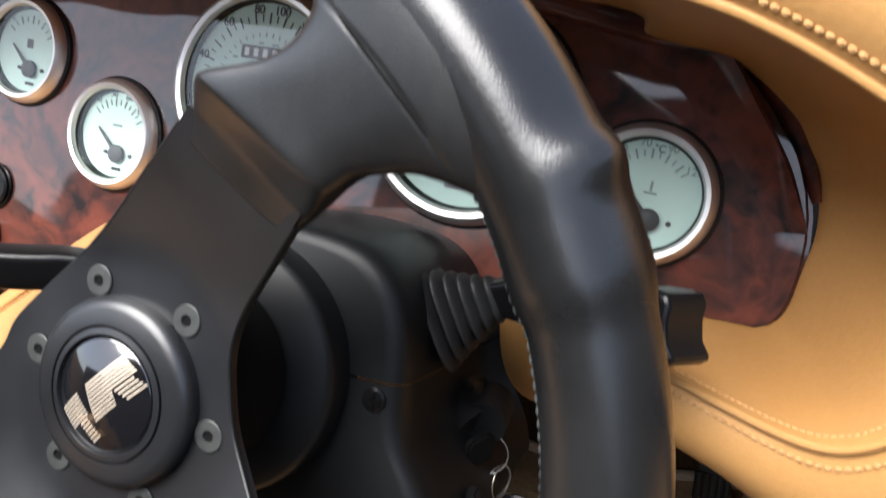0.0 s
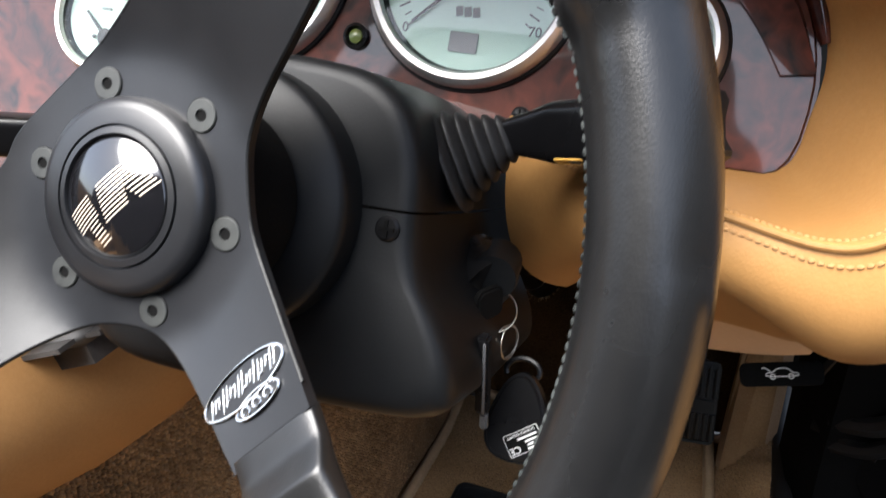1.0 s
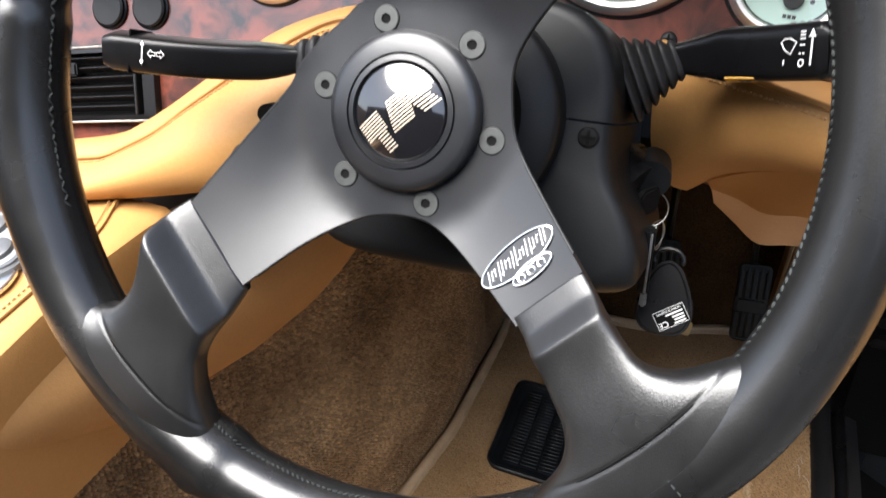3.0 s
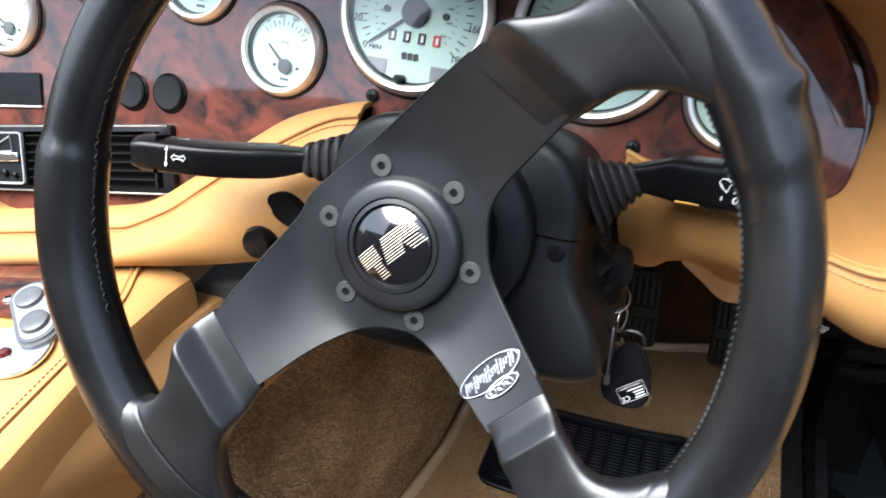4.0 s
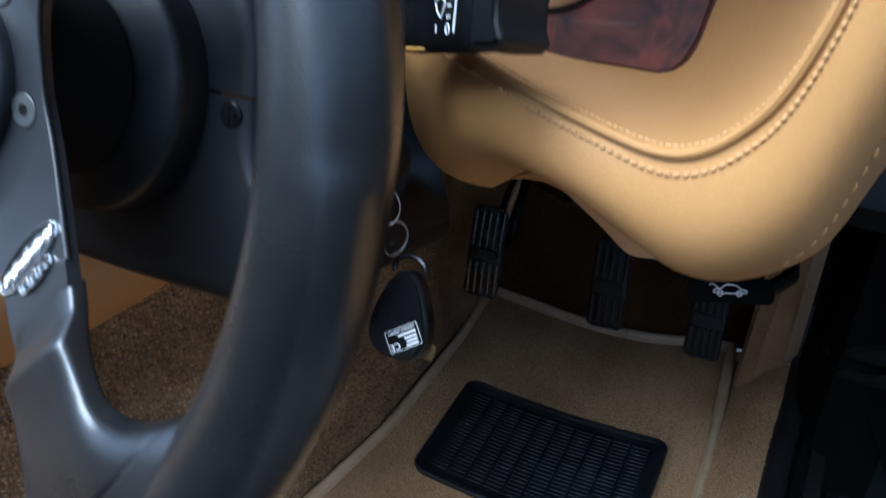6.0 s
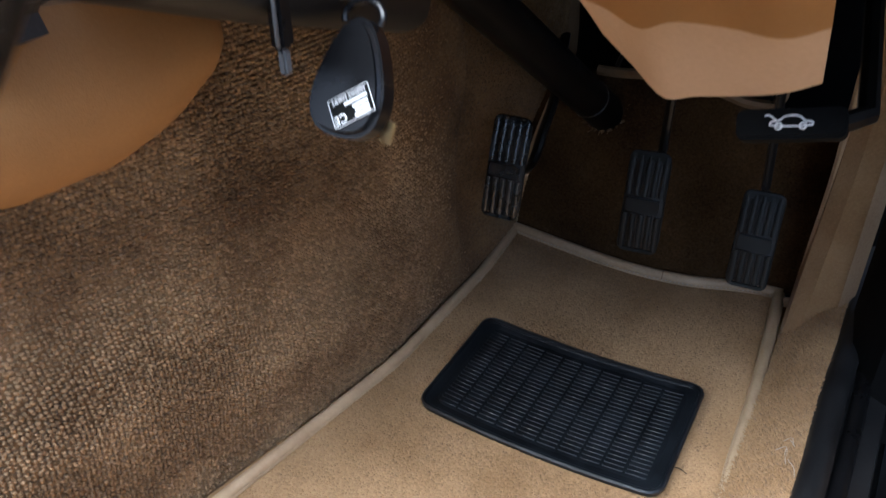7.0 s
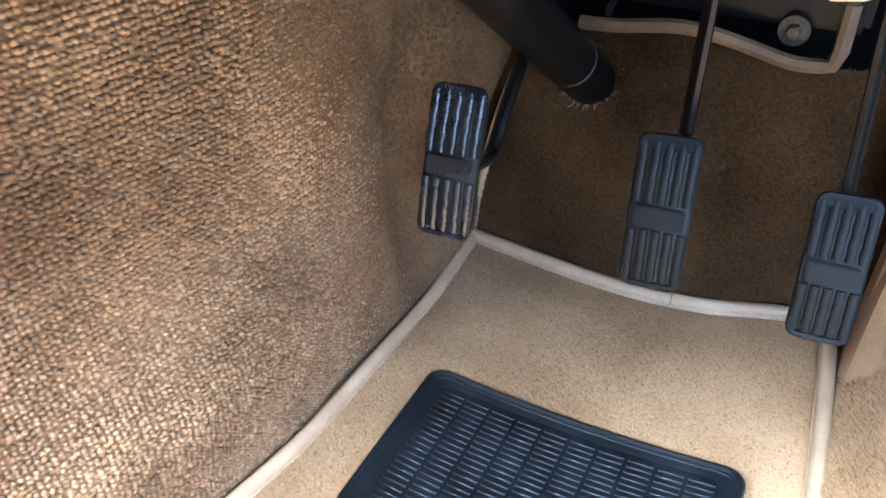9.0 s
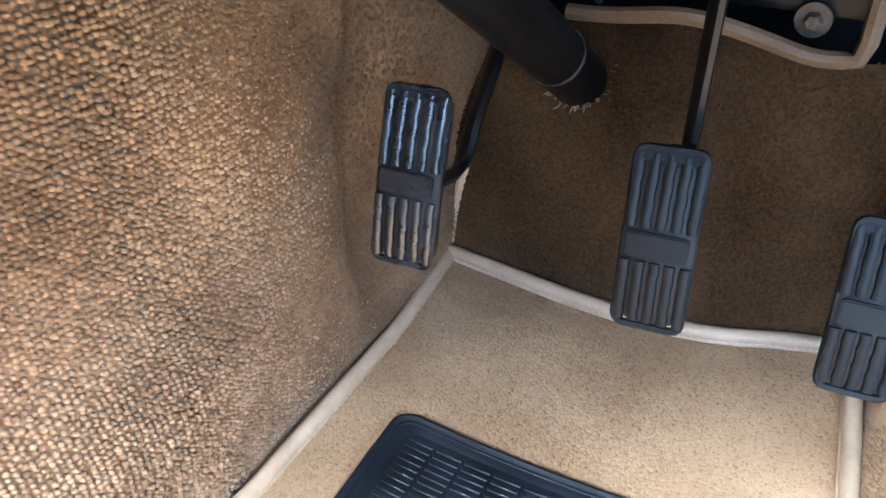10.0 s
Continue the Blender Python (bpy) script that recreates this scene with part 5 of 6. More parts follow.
def stalk(name, label, a, mid, b, tip, gaiter, tall=0.0092):
    t = thing(name, WHEEL, label, "stalk", "column stalks")
    ribbed_boot(t, *gaiter)
    pts = spline([a, mid, b, tip], 26)
    rows = []
    for i, p in enumerate(pts):
        d = (pts[min(i + 1, 25)] - pts[max(i - 1, 0)]).normalized()
        f = i / 25
        hv = 0.0062 + (tall - 0.0062) * min(1, max(0, (f - 0.06) / 0.30))
        hw = 0.0062 + 0.0032 * min(1, max(0, (f - 0.10) / 0.35))
        if i in (0, 25):
            hv, hw = hv * 0.8, hw * 0.8
        up = Vector((0, 1, 0.25)).normalized()
        up = (up - d * up.dot(d)).normalized()
        side = d.cross(up)
        rows.append([p + up * y + side * x for x, y in superellipse(hw, hv, hv, 33, 5.0)[:-1]])
    body = part("lever", lofted(rows), SATIN, t)
    return t, pts


def stalks():
    t, pts = stalk("indicator_stalk", "black plastic indicator stalk with white printed symbols", (-0.098, 0.0150, -0.098), (-0.118, 0.0115, -0.091), (-0.150, 0.0085, -0.075), (-0.192, 0.0080, -0.060), ((-0.064, 0.0185, -0.102), (-0.103, 0.0142, -0.098), 0.0210, 0.0095))
    d = (pts[-1] - pts[-4]).normalized()
    m = Matrix.Translation(pts[-5]) @ Vector((1, 0, 0)).rotation_difference(-d).to_matrix().to_4x4() @ Matrix.Diagonal((0.5, 0.62, 1, 1))
    z = 0.0100
    arrow = lambda s: [(0, 0), (s * 0.0035, 0.0032), (s * 0.0035, 0.0014), (s * 0.0075, 0.0014), (s * 0.0075, -0.0014), (s * 0.0035, -0.0014), (s * 0.0035, -0.0032)]
    for dx, s in ((0.004, 1), (0.0205, -1)):
        o = arrow(s) if s > 0 else arrow(s)[::-1]
        part("arrow_symbol", moved(tube([(x, y, z) for x, y in o], 0.0004, 5, closed=True), m @ pose(dx, 0, 0)), WHITE, t, "white outlined arrow")
    part("arrow_symbol", moved(joined([block(0.0008, 0.015, 0.0005, (0, 0, z), 0), slab([(-0.002, 0.006), (0.002, 0.006), (0, 0.0095)], z, z + 0.0004), slab([(-0.002, -0.006), (0, -0.0095), (0.002, -0.006)], z, z + 0.0004)]), m @ pose(-0.0015, 0, 0)), WHITE, t, "white double arrow")
    part("groove", block(0.0012, 0.022, 0.017, tuple(pts[-4]), 0.0004, 1), BLACK, t)
    for k, (dx, w) in enumerate(((-0.006, 0.0016), (-0.002, 0.0016), (0.003, 0.0050))):
        part("lamp_symbol", moved(block(w, 0.0004, 0.0016 + 0.0008 * (k == 2), (dx, 0.0156, 0.0), 0), m @ pose(0.012, 0, 0)), GREY, t, "faint printed light symbol")
    t, pts = stalk("wiper_stalk", "black plastic wiper stalk with white printed symbols", (0.081, 0.0345, -0.102), (0.106, 0.0385, -0.095), (0.130, 0.0408, -0.078), (0.1480, 0.0428, -0.0645), ((0.0640, 0.0225, -0.098), (0.0885, 0.0355, -0.101), 0.0225, 0.0082), 0.0112)
    d = (pts[-1] - pts[-4]).normalized()
    turn = Vector((1, 0, 0)).rotation_difference(d).to_matrix().to_4x4()
    m = Matrix.Translation(pts[-1]) @ turn @ pose(-0.0045, 0, 0)
    z = 0.0112
    part("arrow_symbol", moved(joined([block(0.0006, 0.0115, 0.0004, (0, -0.0008, z), 0), slab([(-0.0014, 0.0040), (0.0014, 0.0040), (0, 0.0072)], z, z + 0.0003)]), m), WHITE, t, "white arrow")
    part("position_marks", moved(joined([block(0.0020, 0.0006, 0.0004, (-0.0040, y, z), 0) for y in (0.0062, 0.0050, 0.0036, 0.0012)] + [block(0.0007, 0.0007, 0.0004, (-0.0040 + q, -0.0020, z), 0) for q in (-0.0007, 0.0007)] + [tube([(-0.0040 + 0.0011 * math.cos(a), -0.0056 + 0.0013 * math.sin(a), z) for a in np.linspace(0, 6.28, 12)[:-1]], 0.00028, 5, closed=True)]), m), WHITE, t, "white position marks")
    fan = [(-0.0066, 0.0022), (-0.0090, 0.0038), (-0.0118, 0.0038), (-0.0132, 0.0024), (-0.0115, -0.0004), (-0.0088, -0.0022)]
    part("wiper_symbol", moved(joined([tube([(x, y, z) for x, y in fan], 0.00028, 5, closed=True), tube([(-0.0115, -0.0062, z), (-0.0115, -0.0042, z)], 0.00028, 5)]), m), WHITE, t, "white wiper symbol")
    for x, w in ((-0.0150, 0.0020), (-0.0110, 0.0012), (-0.0060, 0.0045)):
        part("lamp_symbol", moved(block(w, 0.0004, 0.0012, (x, 0.0113, 0.002), 0), m), GREY, t, "faint printed symbol")
    cap = [(0.0010, -0.0112), (0.0150, -0.0112), (0.0178, -0.0095), (0.0180, -0.0078), (0.0152, -0.0040), (0.0146, 0.0020), (0.0156, 0.0075), (0.0140, 0.0105), (0.0100, 0.0112), (0.0010, 0.0112)]
    part("end_cap", moved(slab(cap, -0.0092, 0.0094, 0.0022, 3), Matrix.Translation(pts[-1]) @ turn), SATIN, t, "black rotary end with a flared tip")
    mid = pts[12]
    d = (pts[14] - pts[10]).normalized()
    m = Matrix.Translation(mid) @ Vector((1, 0, 0)).rotation_difference(d).to_matrix().to_4x4() @ pose(0, -0.0108, 0.0050, 72)
    sticker = part("sticker", moved(slab(rounded_rect(0.015, 0.0042, 0.001), 0.0, 0.0008, 0.0002, 1), m), surface("orange_label", (0.55, 0.30, 0.05), (0.66, 0.38, 0.08), 0.5, bump=0), t, "small orange label")
    part("print", moved(joined([block(w, 0.0020, 0.0003, (x, 0, 0.0009), 0) for x, w in ((0.0005, 0.0016), (0.0032, 0.0022))]), m), INK, sticker, "dark unreadable marks")


R_RIM, W_RIM = 0.156, 0.026


def dish(r):
    """The spoke plate: flat round the hub, then rising towards the driver."""
    x = r - 0.045
    return 0.43 * (x + math.sqrt(x * x + 0.00002)) / 2


# spoke angle, start, strip end, ridge, rise of the facet; then the half widths on either side along the radius
SPOKES = (
    (58.0, 0.0855, 0.0940, 0.1055, 0.0080,
     ((0.084, 0.0180), (0.098, 0.0185), (0.104, 0.0168), (0.1075, 0.0140), (0.115, 0.0050), (0.123, -0.0020), (0.1325, -0.0040), (0.139, -0.0015), (0.145, 0.006), (0.152, 0.020)),
     ((0.084, 0.0215), (0.092, 0.0250), (0.103, 0.0295), (0.118, 0.0345), (0.1265, 0.0407), (0.1344, 0.049), (0.142, 0.062), (0.15, 0.072))),
    (221.0, 0.0900, 0.0990, 0.1055, 0.0100,
     ((0.086, 0.0210), (0.094, 0.0255), (0.104, 0.0305), (0.1189, 0.0376), (0.1251, 0.0423), (0.1332, 0.0522), (0.142, 0.066), (0.15, 0.075)),
     ((0.086, 0.0185), (0.099, 0.0182), (0.104, 0.0160), (0.107, 0.0135), (0.113, 0.0072), (0.1185, 0.0018), (0.1236, -0.001), (0.132, -0.002), (0.139, 0.0), (0.145, 0.006), (0.152, 0.020))),
    (315.5, 0.0860, 0.0925, 0.0995, 0.0050,
     ((0.084, 0.0222), (0.110, 0.0212), (0.122, 0.0222), (0.1289, 0.0272), (0.1344, 0.0344), (0.142, 0.050), (0.15, 0.060)),
     ((0.084, 0.0070), (0.105, 0.0068), (0.1254, 0.0104), (0.1347, 0.0176), (0.1388, 0.0254), (0.146, 0.045), (0.152, 0.055))),
)


def window(deg, a, b, soft):
    """1 between the angles a and b, easing to 0 outside."""
    d = (deg - a) % 360
    span = (b - a) % 360
    e = min(d, span - d) if d <= span else -min(d - span, 360 - d)
    x = min(1, max(0, e / soft + 0.5))
    return x * x * (3 - 2 * x)


def rim_radius(deg, b=180.0):
    """Rim thickness at an angle round the wheel and an angle b round the section (0 outside, 90 front): palm grips, thumb stops and flattened faces."""
    r = 0.0143 + 0.0017 * window(deg, 22, 104, 4) + 0.0017 * window(deg, 172, 252, 4) + 0.0010 * window(deg, 300, 335, 14)
    for at, size, way in ((32.0, 1.0, 1), (248.0, 0.4, -1)):
        d = ((deg - at + 180) % 360 - 180) * way
        r += size * 0.0030 * math.exp(-((d / 1.8) ** 2)) * math.exp(-(((b - 22) / 34) ** 2))
        r -= size * 0.0018 * window(d, 2, 46, 5) * math.exp(-(((b - 42) / 26) ** 2))
        r -= size * 0.0012 * window(d, -30, -2, 3) * math.exp(-(((b - 36) / 28) ** 2))
    return r


def steering_wheel():
    t = thing("steering_wheel", WHEEL, "three-spoke black leather sports steering wheel turned off centre", "steering wheel")
    n, seg = 360, 32
    bm = bmesh.new()
    rings = []
    for i in range(n):
        deg = 360 * i / n
        a = radians(deg)
        ring = []
        for k in range(seg):
            b = 2 * math.pi * k / seg
            r = rim_radius(deg, (360 * k / seg + 180) % 360 - 180)
            rr = R_RIM + r * math.cos(b) * 0.98
            ring.append(bm.verts.new((rr * math.cos(a), rr * math.sin(a), W_RIM + r * math.sin(b) * 1.04)))
        rings.append(ring)
    for i in range(n):
        p, q = rings[i], rings[(i + 1) % n]
        for k in range(seg):
            bm.faces.new((p[k], q[k], q[(k + 1) % seg], p[(k + 1) % seg]))
    part("rim", bm, RIM, t, "smooth black leather rim", sharp=180)

    def inner(deg, lift):
        a, r = radians(deg), rim_radius(deg) + 0.0002
        b = radians(180 - lift)
        rr = R_RIM + r * math.cos(b) * 0.98
        return (rr * math.cos(a), rr * math.sin(a), W_RIM + r * math.sin(b) * 1.04)

    for a0, a1 in ((78, 203), (240, 298), (332, 402)):
        for lift, off in ((12, 0),):
            pts = [inner(a0 + (a1 - a0) * k / 120, lift + (4 if k % 2 else -4)) for k in range(121)]
            part("stitching", stitches(pts, 110 if a1 - a0 > 100 else 64, 0.0031, 0.00046), GREY_THREAD, t, "grey zigzag rim stitching", kind="stuff")
    cross = [((R_RIM + 0.0150 * math.cos(b)) * math.cos(radians(319.8)), (R_RIM + 0.0150 * math.cos(b)) * math.sin(radians(319.8)), W_RIM + 0.0157 * math.sin(b)) for b in np.linspace(radians(150), radians(-10), 30)]
    part("stitching", stitches(cross, 16, 0.0022, 0.0004), GREY_THREAD, t, "grey cross stitching on the rim", kind="stuff")
    # spoke plate
    half = [(0.0702, 0.0664), (0.0587, 0.0522), (0.0453, 0.0354), (0.039, 0.0224), (0.0395, 0.0088), (0.0441, -0.0069), (0.0582, -0.0240), (0.0769, -0.0436)]
    low = [(0.0571, -0.0672), (0.0397, -0.0545), (0.0231, -0.044), (0.0101, -0.0388), (-0.0065, -0.04), (-0.0192, -0.0453), (-0.0353, -0.0568), (-0.0526, -0.0740)]
    left = [(-0.0800, -0.0480), (-0.0621, -0.0172), (-0.049, 0.0034), (-0.0419, 0.0175), (-0.0143, 0.0452), (0.0083, 0.0674), (0.0324, 0.0893)]
    out = []
    for run in (half, low, left):
        out += [(v.x, v.y) for v in spline([(x, y, 0) for x, y in run], 30)]
    bm = bmesh.new()
    bm.faces.new([bm.verts.new((x, y, 0)) for x, y in out[::-1]])
    for axis in (0, 1):
        for k in range(-24, 25):
            co, no = [0, 0, 0], [0, 0, 0]
            co[axis], no[axis] = k * 0.004 + 0.0003, 1
            bmesh.ops.bisect_plane(bm, geom=bm.verts[:] + bm.edges[:] + bm.faces[:], plane_co=co, plane_no=no)
    bmesh.ops.triangulate(bm, faces=bm.faces[:])
    for v in bm.verts:
        v.co.z = dish(math.hypot(v.co.x, v.co.y))
    bmesh.ops.recalc_face_normals(bm, faces=bm.faces)
    if sum(f.normal.z for f in bm.faces) < 0:
        bmesh.ops.reverse_faces(bm, faces=bm.faces[:])
    rim_edges = [e for e in bm.edges if e.is_boundary]
    made = bmesh.ops.extrude_edge_only(bm, edges=rim_edges)
    low_verts = [v for v in made["geom"] if isinstance(v, bmesh.types.BMVert)]
    for v in low_verts:
        v.co.z -= 0.0045
    outline = [(x, y, dish(math.hypot(x, y)) - 0.0008) for x, y in out]
    part("spoke_plate", bm, SPOKE, t, "satin black metal spoke plate, dished towards the rim", sharp=50)
    for k in range(3):
        part("plate_edge", tube(outline[30 * k + 1:30 * k + 29], 0.0008, 8), PLASTIC, t, "rounded edge of the spoke plate")
    # leather over the spoke ends
    ease = lambda x: min(1, max(0, x)) ** 2 * (3 - 2 * min(1, max(0, x)))
    ramp = lambda x: (math.sqrt(x * x + 0.03) - math.sqrt((x - 1) ** 2 + 0.03) + 1) / 2
    smooth = lambda table, r: sum(np.interp(r + d, [p[0] for p in table], [p[1] for p in table]) for d in (-0.004, -0.002, 0, 0.002, 0.004)) / 5
    for ang, r0, strip, ridge, rise, ccw, cw in SPOKES:
        a = radians(ang)
        rad, tan = Vector((math.cos(a), math.sin(a), 0)), Vector((-math.sin(a), math.cos(a), 0))
        crest = dish(ridge) + 0.0012 + rise
        crown = W_RIM + rim_radius(ang, 90) * 1.04 - 0.0003

        def top(r):
            return dish(min(r, ridge)) + 0.0012 + rise * ramp((r - strip) / (ridge - strip)) + (crown - crest) * ease((r - ridge) / (R_RIM - ridge)) - 0.0004 * math.exp(-(((r - 0.1402) / 0.0007) ** 2))

        rows = []
        count = 120
        for k in range(count):
            r = (r0 - 0.001) + (R_RIM + 0.001 - r0) * k / (count - 1)
            front = top(r)
            g = ease((r - ridge) / (0.150 - ridge))
            rear = (dish(r) - 0.0060) * (1 - g) + 0.0150 * g
            p, q = smooth(ccw, r) + 0.0006, smooth(cw, r) + 0.0006
            off, wide = (p - q) / 2, (p + q) / 2
            mid, ht = (front + rear) / 2, (front - rear) / 2
            power = 5.0 - 2.2 * ease((r - ridge) / (0.145 - ridge))
            bend = ease((r - 0.106) / 0.02)
            row = []
            for x, y in superellipse(1.0, ht, ht, 57, power)[:-1]:
                w = off + x * wide
                flat, arc = rad * r + tan * w, Vector((r * math.cos(a + w / r), r * math.sin(a + w / r), 0))
                row.append(flat.lerp(arc, bend) + Vector((0, 0, mid + y)))
            rows.append(row)
        cover = part("spoke_cover", lofted(rows), COVER, t, "grained black leather over the spoke end", sharp=180)
        arcs = []
        for k in range(29):
            f = k / 28 * 2 - 1
            r = 0.1395 + 0.002 * f * f
            p, q = smooth(ccw, r), smooth(cw, r)
            w = (p - q) / 2 + f * 0.93 * (p + q) / 2
            arcs.append((r * math.cos(a + w / r), r * math.sin(a + w / r), top(r) * (1 - abs(f) ** 4) + 0.031 * abs(f) ** 4 + 0.0002))
        # Black line along the seam carries the shade of the crease.
        part("seam", tube(arcs, 0.0004, 8), BLACK, cover, "folded seam where the cover meets the rim, its crease shade drawn in black")
    # hub
    part("hub_ring", turned([(0.0300, -0.001), (0.0300, 0.0026), (0.0295, 0.0042), (0.0282, 0.0056), (0.0262, 0.0063), (0.0216, 0.0068), (0.0214, 0.0056), (0.0209, 0.0056), (0.0207, 0.0069), (0.0188, 0.0073), (0.0184, 0.0062), (0.010, 0.0062)], 72), SPOKE, t, "stepped satin black hub ring")
    dome = lambda q: 0.0063 + 0.0040 * (1 - (q / 0.0184) ** 2)
    part("horn_button", turned([(0.0184 * k / 14 if k else 0.0001, dome(0.0184 * k / 14)) for k in range(14, -1, -1)], 56), EMBLEM, t, "glossy black domed button with a gold striped emblem", sharp=180)
    em = bmesh.new()
    for x0, x1, y0, y1, sh in ((-0.0150, -0.0062, -0.0020, 0.0048, 0.0), (-0.0112, -0.0072, -0.0085, -0.0020, 0.0), (-0.0056, 0.0030, -0.0050, 0.0048, 0.35), (0.0036, 0.0125, -0.0010, 0.0048, -0.2), (0.0066, 0.0128, -0.0058, -0.0012, -0.45)):
        k = int((y1 - y0) / 0.00095)
        for i in range(k):
            y = y0 + (y1 - y0) * (i + 0.5) / k
            vs = []
            for yy in (y - 0.0002, y + 0.0002):
                for j in range(5):
                    x = x0 + (x1 - x0) * j / 4 + sh * (yy - y0)
                    c, s = 1.18 * math.cos(radians(45)), 1.18 * math.sin(radians(45))
                    u, v = (x + 0.001) * c - (yy - 0.0) * s, (x + 0.001) * s + (yy - 0.0) * c
                    vs.append(em.verts.new((u, v, dome(math.hypot(u, v)) + 0.00012)))
            for j in range(4):
                em.faces.new((vs[j], vs[j + 1], vs[6 + j], vs[5 + j]))
    part("emblem", em, GOLD, t, "pale gold striped emblem shapes", kind="stuff")
    # hub bolts
    for i in range(6):
        a = radians(110.0 - 60 * i)
        bolt = part("hub_bolt", turned([(0.0050, -0.0005), (0.0050, 0.0006), (0.0047, 0.0009), (0.0019, 0.0009), (0.0017, 0.0001), (0.0001, 0.0001)], 28), BOLT, t, "dull countersunk hub bolt", m=pose(0.035 * math.cos(a), 0.035 * math.sin(a), 0))
        # Black socket and ring put the bolt's recess shade into colour.
        part("hex_socket", turned([(0.0019, 0.0001), (0.0018, 0.0004), (0.0001, 0.0003)], 6), BLACK, bolt, "hexagon socket coloured black for its inner shade")
        part("bolt_shade_ring", turned([(0.0054, -0.0004), (0.0053, 0.0003), (0.0049, 0.0004)], 28), BLACK, bolt, "black ring painted in for shade round the bolt head")
    # badge
    m = Matrix.Translation((0.0525, -0.0447, dish(0.0690))) @ Matrix.Rotation(radians(-40.5), 4, 'Z') @ Matrix.Rotation(radians(-23.3), 4, 'Y') @ Matrix.Rotation(radians(89.5), 4, 'Z')
    ell = lambda rx, ry, n=40: [(rx * math.cos(q), ry * math.sin(q)) for q in (2 * math.pi * k / n for k in range(n))]
    badge = part("badge", slab(ell(0.0166, 0.0058), 0.0, 0.0007, 0.0003, 1), SPOKE, t, "oval chrome-edged model badge with raised script", m=m)
    part("badge_rim", tube([(x, y, 0.0010) for x, y in ell(0.0165, 0.0057)], 0.0004, 6, closed=True), CHROME, badge, "chrome edge")
    rng = random.Random(8)
    bars = []
    for i in range(17):
        x = -0.0132 + 0.00165 * i
        room = 1.7 * 0.0057 * math.sqrt(max(0.05, 1 - (x / 0.0165) ** 2))
        tall = min(room, (0.0066 if i % 4 in (0, 3) else 0.0036) * rng.uniform(0.9, 1.15))
        bars.append(moved(block(0.00055, tall, 0.0005, (0, 0, 0), 0.0001, 1), pose(x, 0.0003 * (i % 3), 0.0010, 0, 0, -20)))
    for i in range(7):
        bars.append(moved(block(0.0019, 0.00045, 0.0004, (0, 0, 0), 0.0001, 1), pose(-0.0110 + 0.0036 * i, 0.0014 * (-1) ** i, 0.0010, 0, 0, 24)))
    part("badge_script", joined(bars), CHROME, badge, "raised chrome bars", kind="stuff")
    part("badge_tail", moved(slab(ell(0.0088, 0.0030, 28), 0.0, 0.0007, 0.0003, 1), pose(0.0025, -0.0072, 0)), SPOKE, badge, "small lower oval")
    part("tail_rim", moved(tube([(x, y, 0.0008) for x, y in ell(0.0087, 0.0029, 28)], 0.0004, 6, closed=True), pose(0.0025, -0.0072, 0)), CHROME, badge, "chrome edge")
    figures = [tube([(-0.0025 + 0.0046 * i + 0.0015 * math.cos(q), -0.0074 + 0.0013 * math.sin(q), 0.0009) for q in np.linspace(0, 2 * math.pi, 13)[:-1]], 0.00035, 5, closed=True) for i in range(3)]
    part("badge_figures", joined(figures), CHROME, badge, "raised chrome rings")


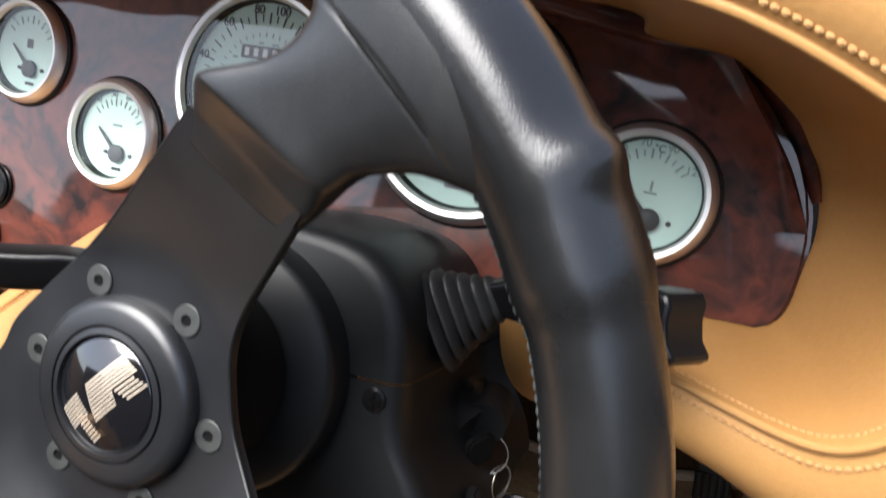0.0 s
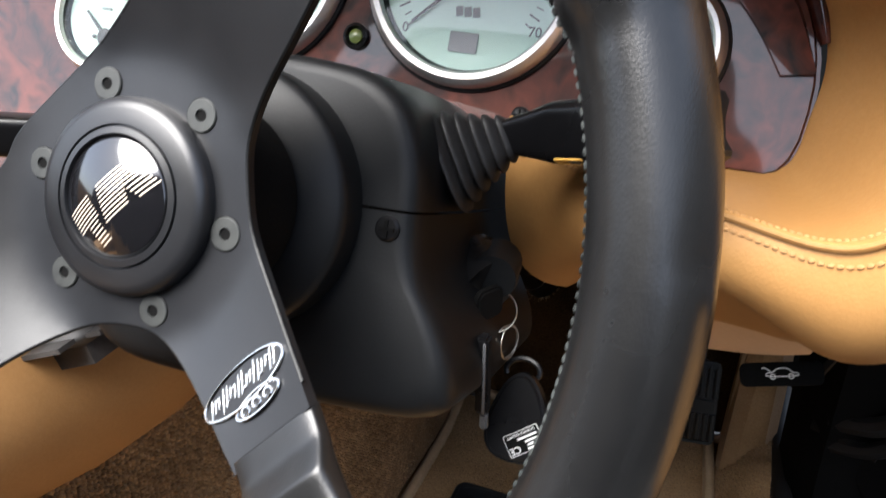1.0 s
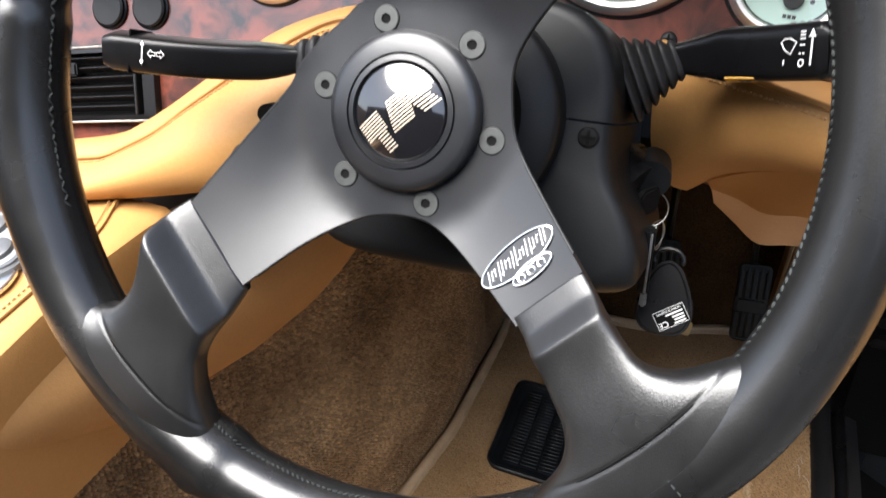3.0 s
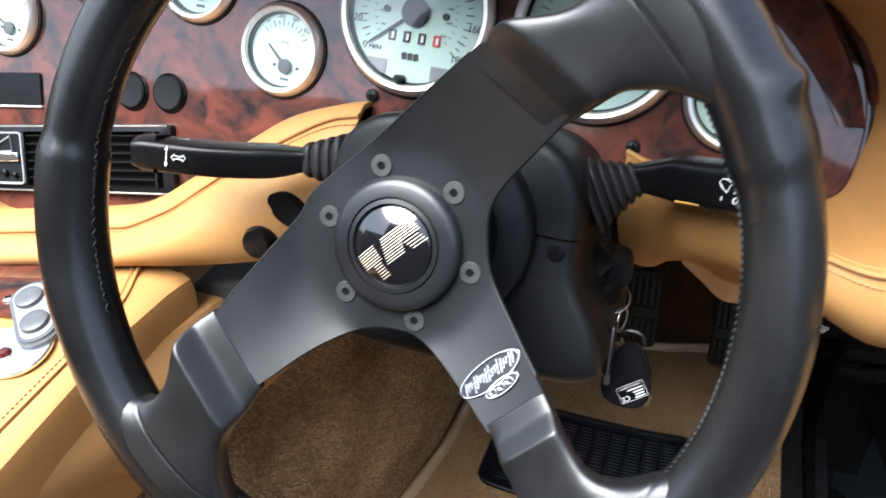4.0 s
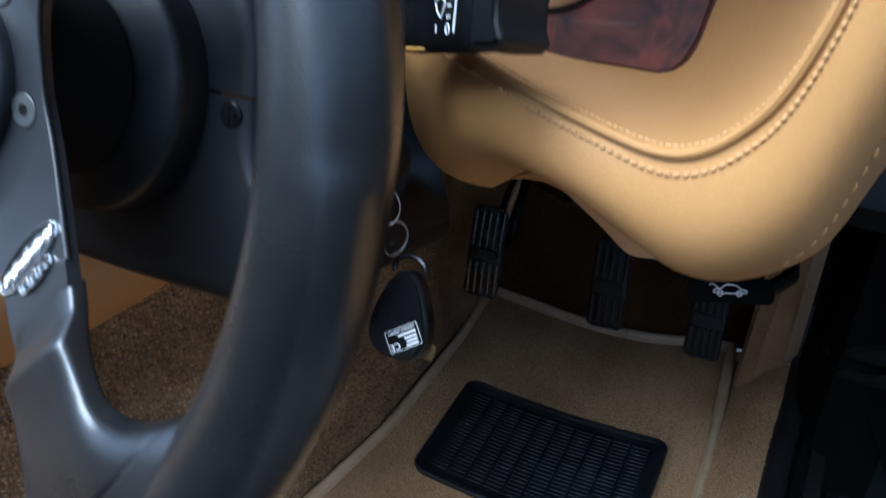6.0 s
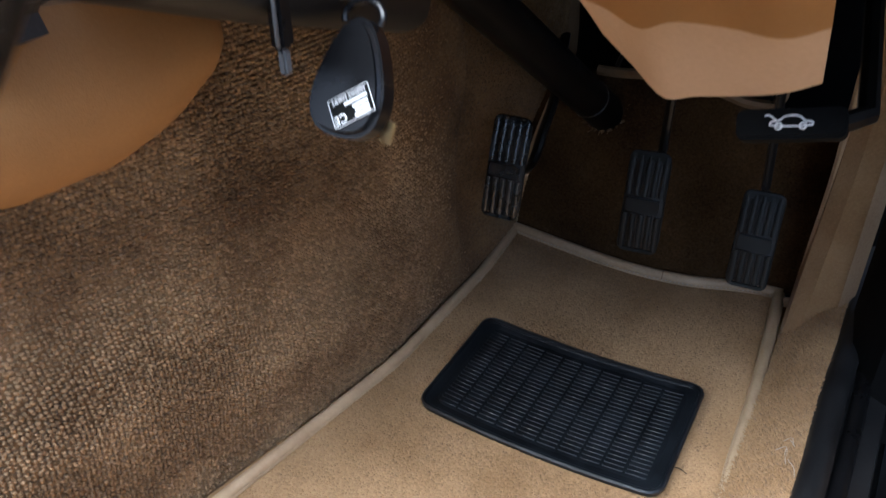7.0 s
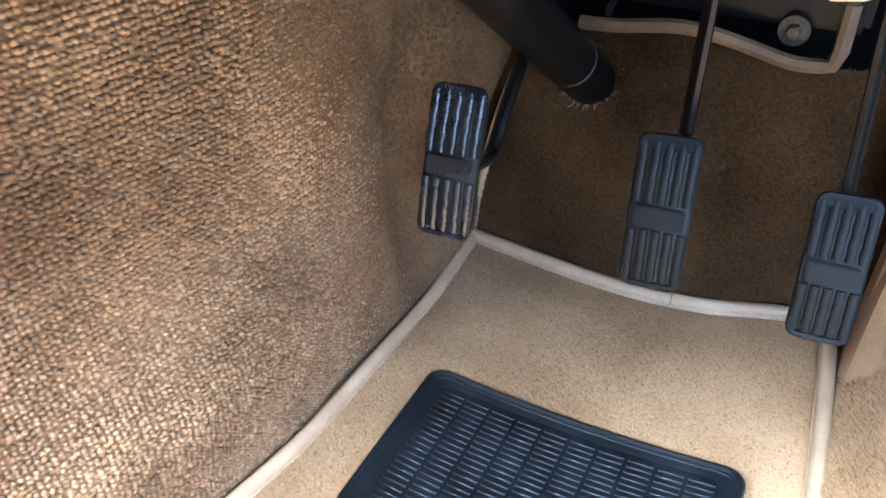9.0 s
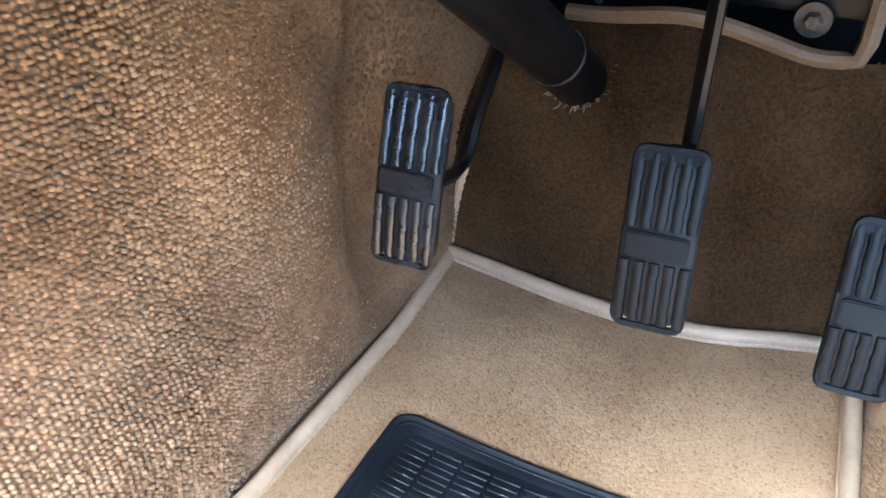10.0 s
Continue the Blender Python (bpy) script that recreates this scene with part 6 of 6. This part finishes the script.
def keys():
    t = thing("key_bunch", Matrix(), "ignition key with a ring and a black remote fob hanging below", "keys")
    part("lock_barrel", tube([(0.080, 0.122, 0.436), (0.082, 0.105, 0.436)], 0.010, 20), PLASTIC, t, "black ignition barrel")
    part("key_head", moved(slab(rounded_rect(0.014, 0.014, 0.004), -0.002, 0.002, 0.001), pose(0.083, 0.098, 0.428, 90, 0, 60)), BLACK, t, "black key head")

    def ring(c, r, m, th=0.0008):
        pts = [Vector(c) + m.to_3x3() @ Vector((r * math.cos(q), r * math.sin(q), 0)) for q in np.linspace(0, 2 * math.pi, 37)[:-1]]
        return tube(pts, th, 6, closed=True)

    part("split_ring", ring((0.0835, 0.1065, 0.4197), 0.0091, pose(0, 0, 0, 72, 0, 12), 0.00033), STEEL, t, "thin steel split ring")
    part("split_ring", ring((0.0895, 0.1085, 0.4045), 0.0076, pose(0, 0, 0, 84, 0, 80), 0.00035), STEEL, t, "small steel split ring")
    part("split_ring", ring((0.0880, 0.1085, 0.4040), 0.0076, pose(0, 0, 0, 86, 0, 62), 0.0004), STEEL, t, "small steel split ring")
    case = part("key_case", block(0.0052, 0.0065, 0.036, (0.0880, 0.078, 0.4070), 0.0012), SATIN, t, "folded key in a black case")
    part("key_edge", block(0.0012, 0.0012, 0.033, (0.0893, 0.0745, 0.4070), 0.0003, 1), KEY_GREY, case, "worn grey edge")
    part("key_tip", block(0.0032, 0.0035, 0.008, (0.0890, 0.077, 0.3855), 0.0008), KEY_GREY, t, "bare steel key tip")
    o = rounded([(-0.0055, 0.0185), (0.0045, 0.0195), (0.0125, 0.004), (0.0150, -0.010), (0.009, -0.0195), (-0.008, -0.0195), (-0.0150, -0.012), (-0.0135, 0.002)], 2)
    across, up = Vector((0.998, 0.0, 0.06)).normalized(), Vector((-0.19, 0.48, 0.855)).normalized()
    up = (up - across * up.dot(across)).normalized()
    fm = Matrix((across, up, across.cross(up))).transposed().to_4x4()
    fm.translation = (0.0985, 0.0985, 0.3745)
    f = part("remote_fob", slab(o, -0.005, 0.005, 0.002, 3), SATIN, t, "glossy black remote fob", m=fm)
    part("fob_loop", tube([(0.0075 * math.cos(q) - 0.001, 0.0195 + 0.0055 * math.sin(q), 0) for q in np.linspace(-0.4, 3.5, 16)], 0.0013, 8), SATIN, f, "moulded black loop")
    flip = pose(0.0042, -0.0090, 0.0052, 0, 0, 212)
    part("fob_label", moved(slab(rounded_rect(0.0165, 0.0098, 0.0006), -0.0004, 0.0001), flip), BLACK, f, "black printed label")
    part("label_frame", moved(tube([(x, y, 0.0002) for x, y in rounded_rect(0.0160, 0.0093, 0.0004, 2)], 0.00012, 4, closed=True), flip), WHITE, f, "fine white frame")
    part("label_print", moved(lettering("LICENCE EXEMPT", 0.0017, 0.00005), flip @ pose(0, -0.0034, 0.0003)), WHITE, f, "small white print")
    part("label_print", moved(lettering("CE", 0.0042, 0.00005), flip @ pose(0.0050, 0.0024, 0.0003)), WHITE, f, "white mark")
    bars = [block(w, 0.0008, 0.0001, (x, y, 0.0003), 0) for w, x, y in ((0.009, -0.0022, -0.0014), (0.006, -0.0035, 0.0004), (0.0055, -0.0038, 0.0020), (0.0060, -0.0035, 0.0036))]
    part("label_bars", moved(joined(bars), flip), WHITE, f, "white print bars")
    part("brass_tag", moved(slab(rounded_rect(0.0046, 0.0075, 0.001), -0.0008, 0.0008, 0.0003), pose(0.1112, 0.097, 0.3590, 75, 10, 5)), BRASS, t, "small brass tag")


column_shroud()
stalks()
steering_wheel()
keys()
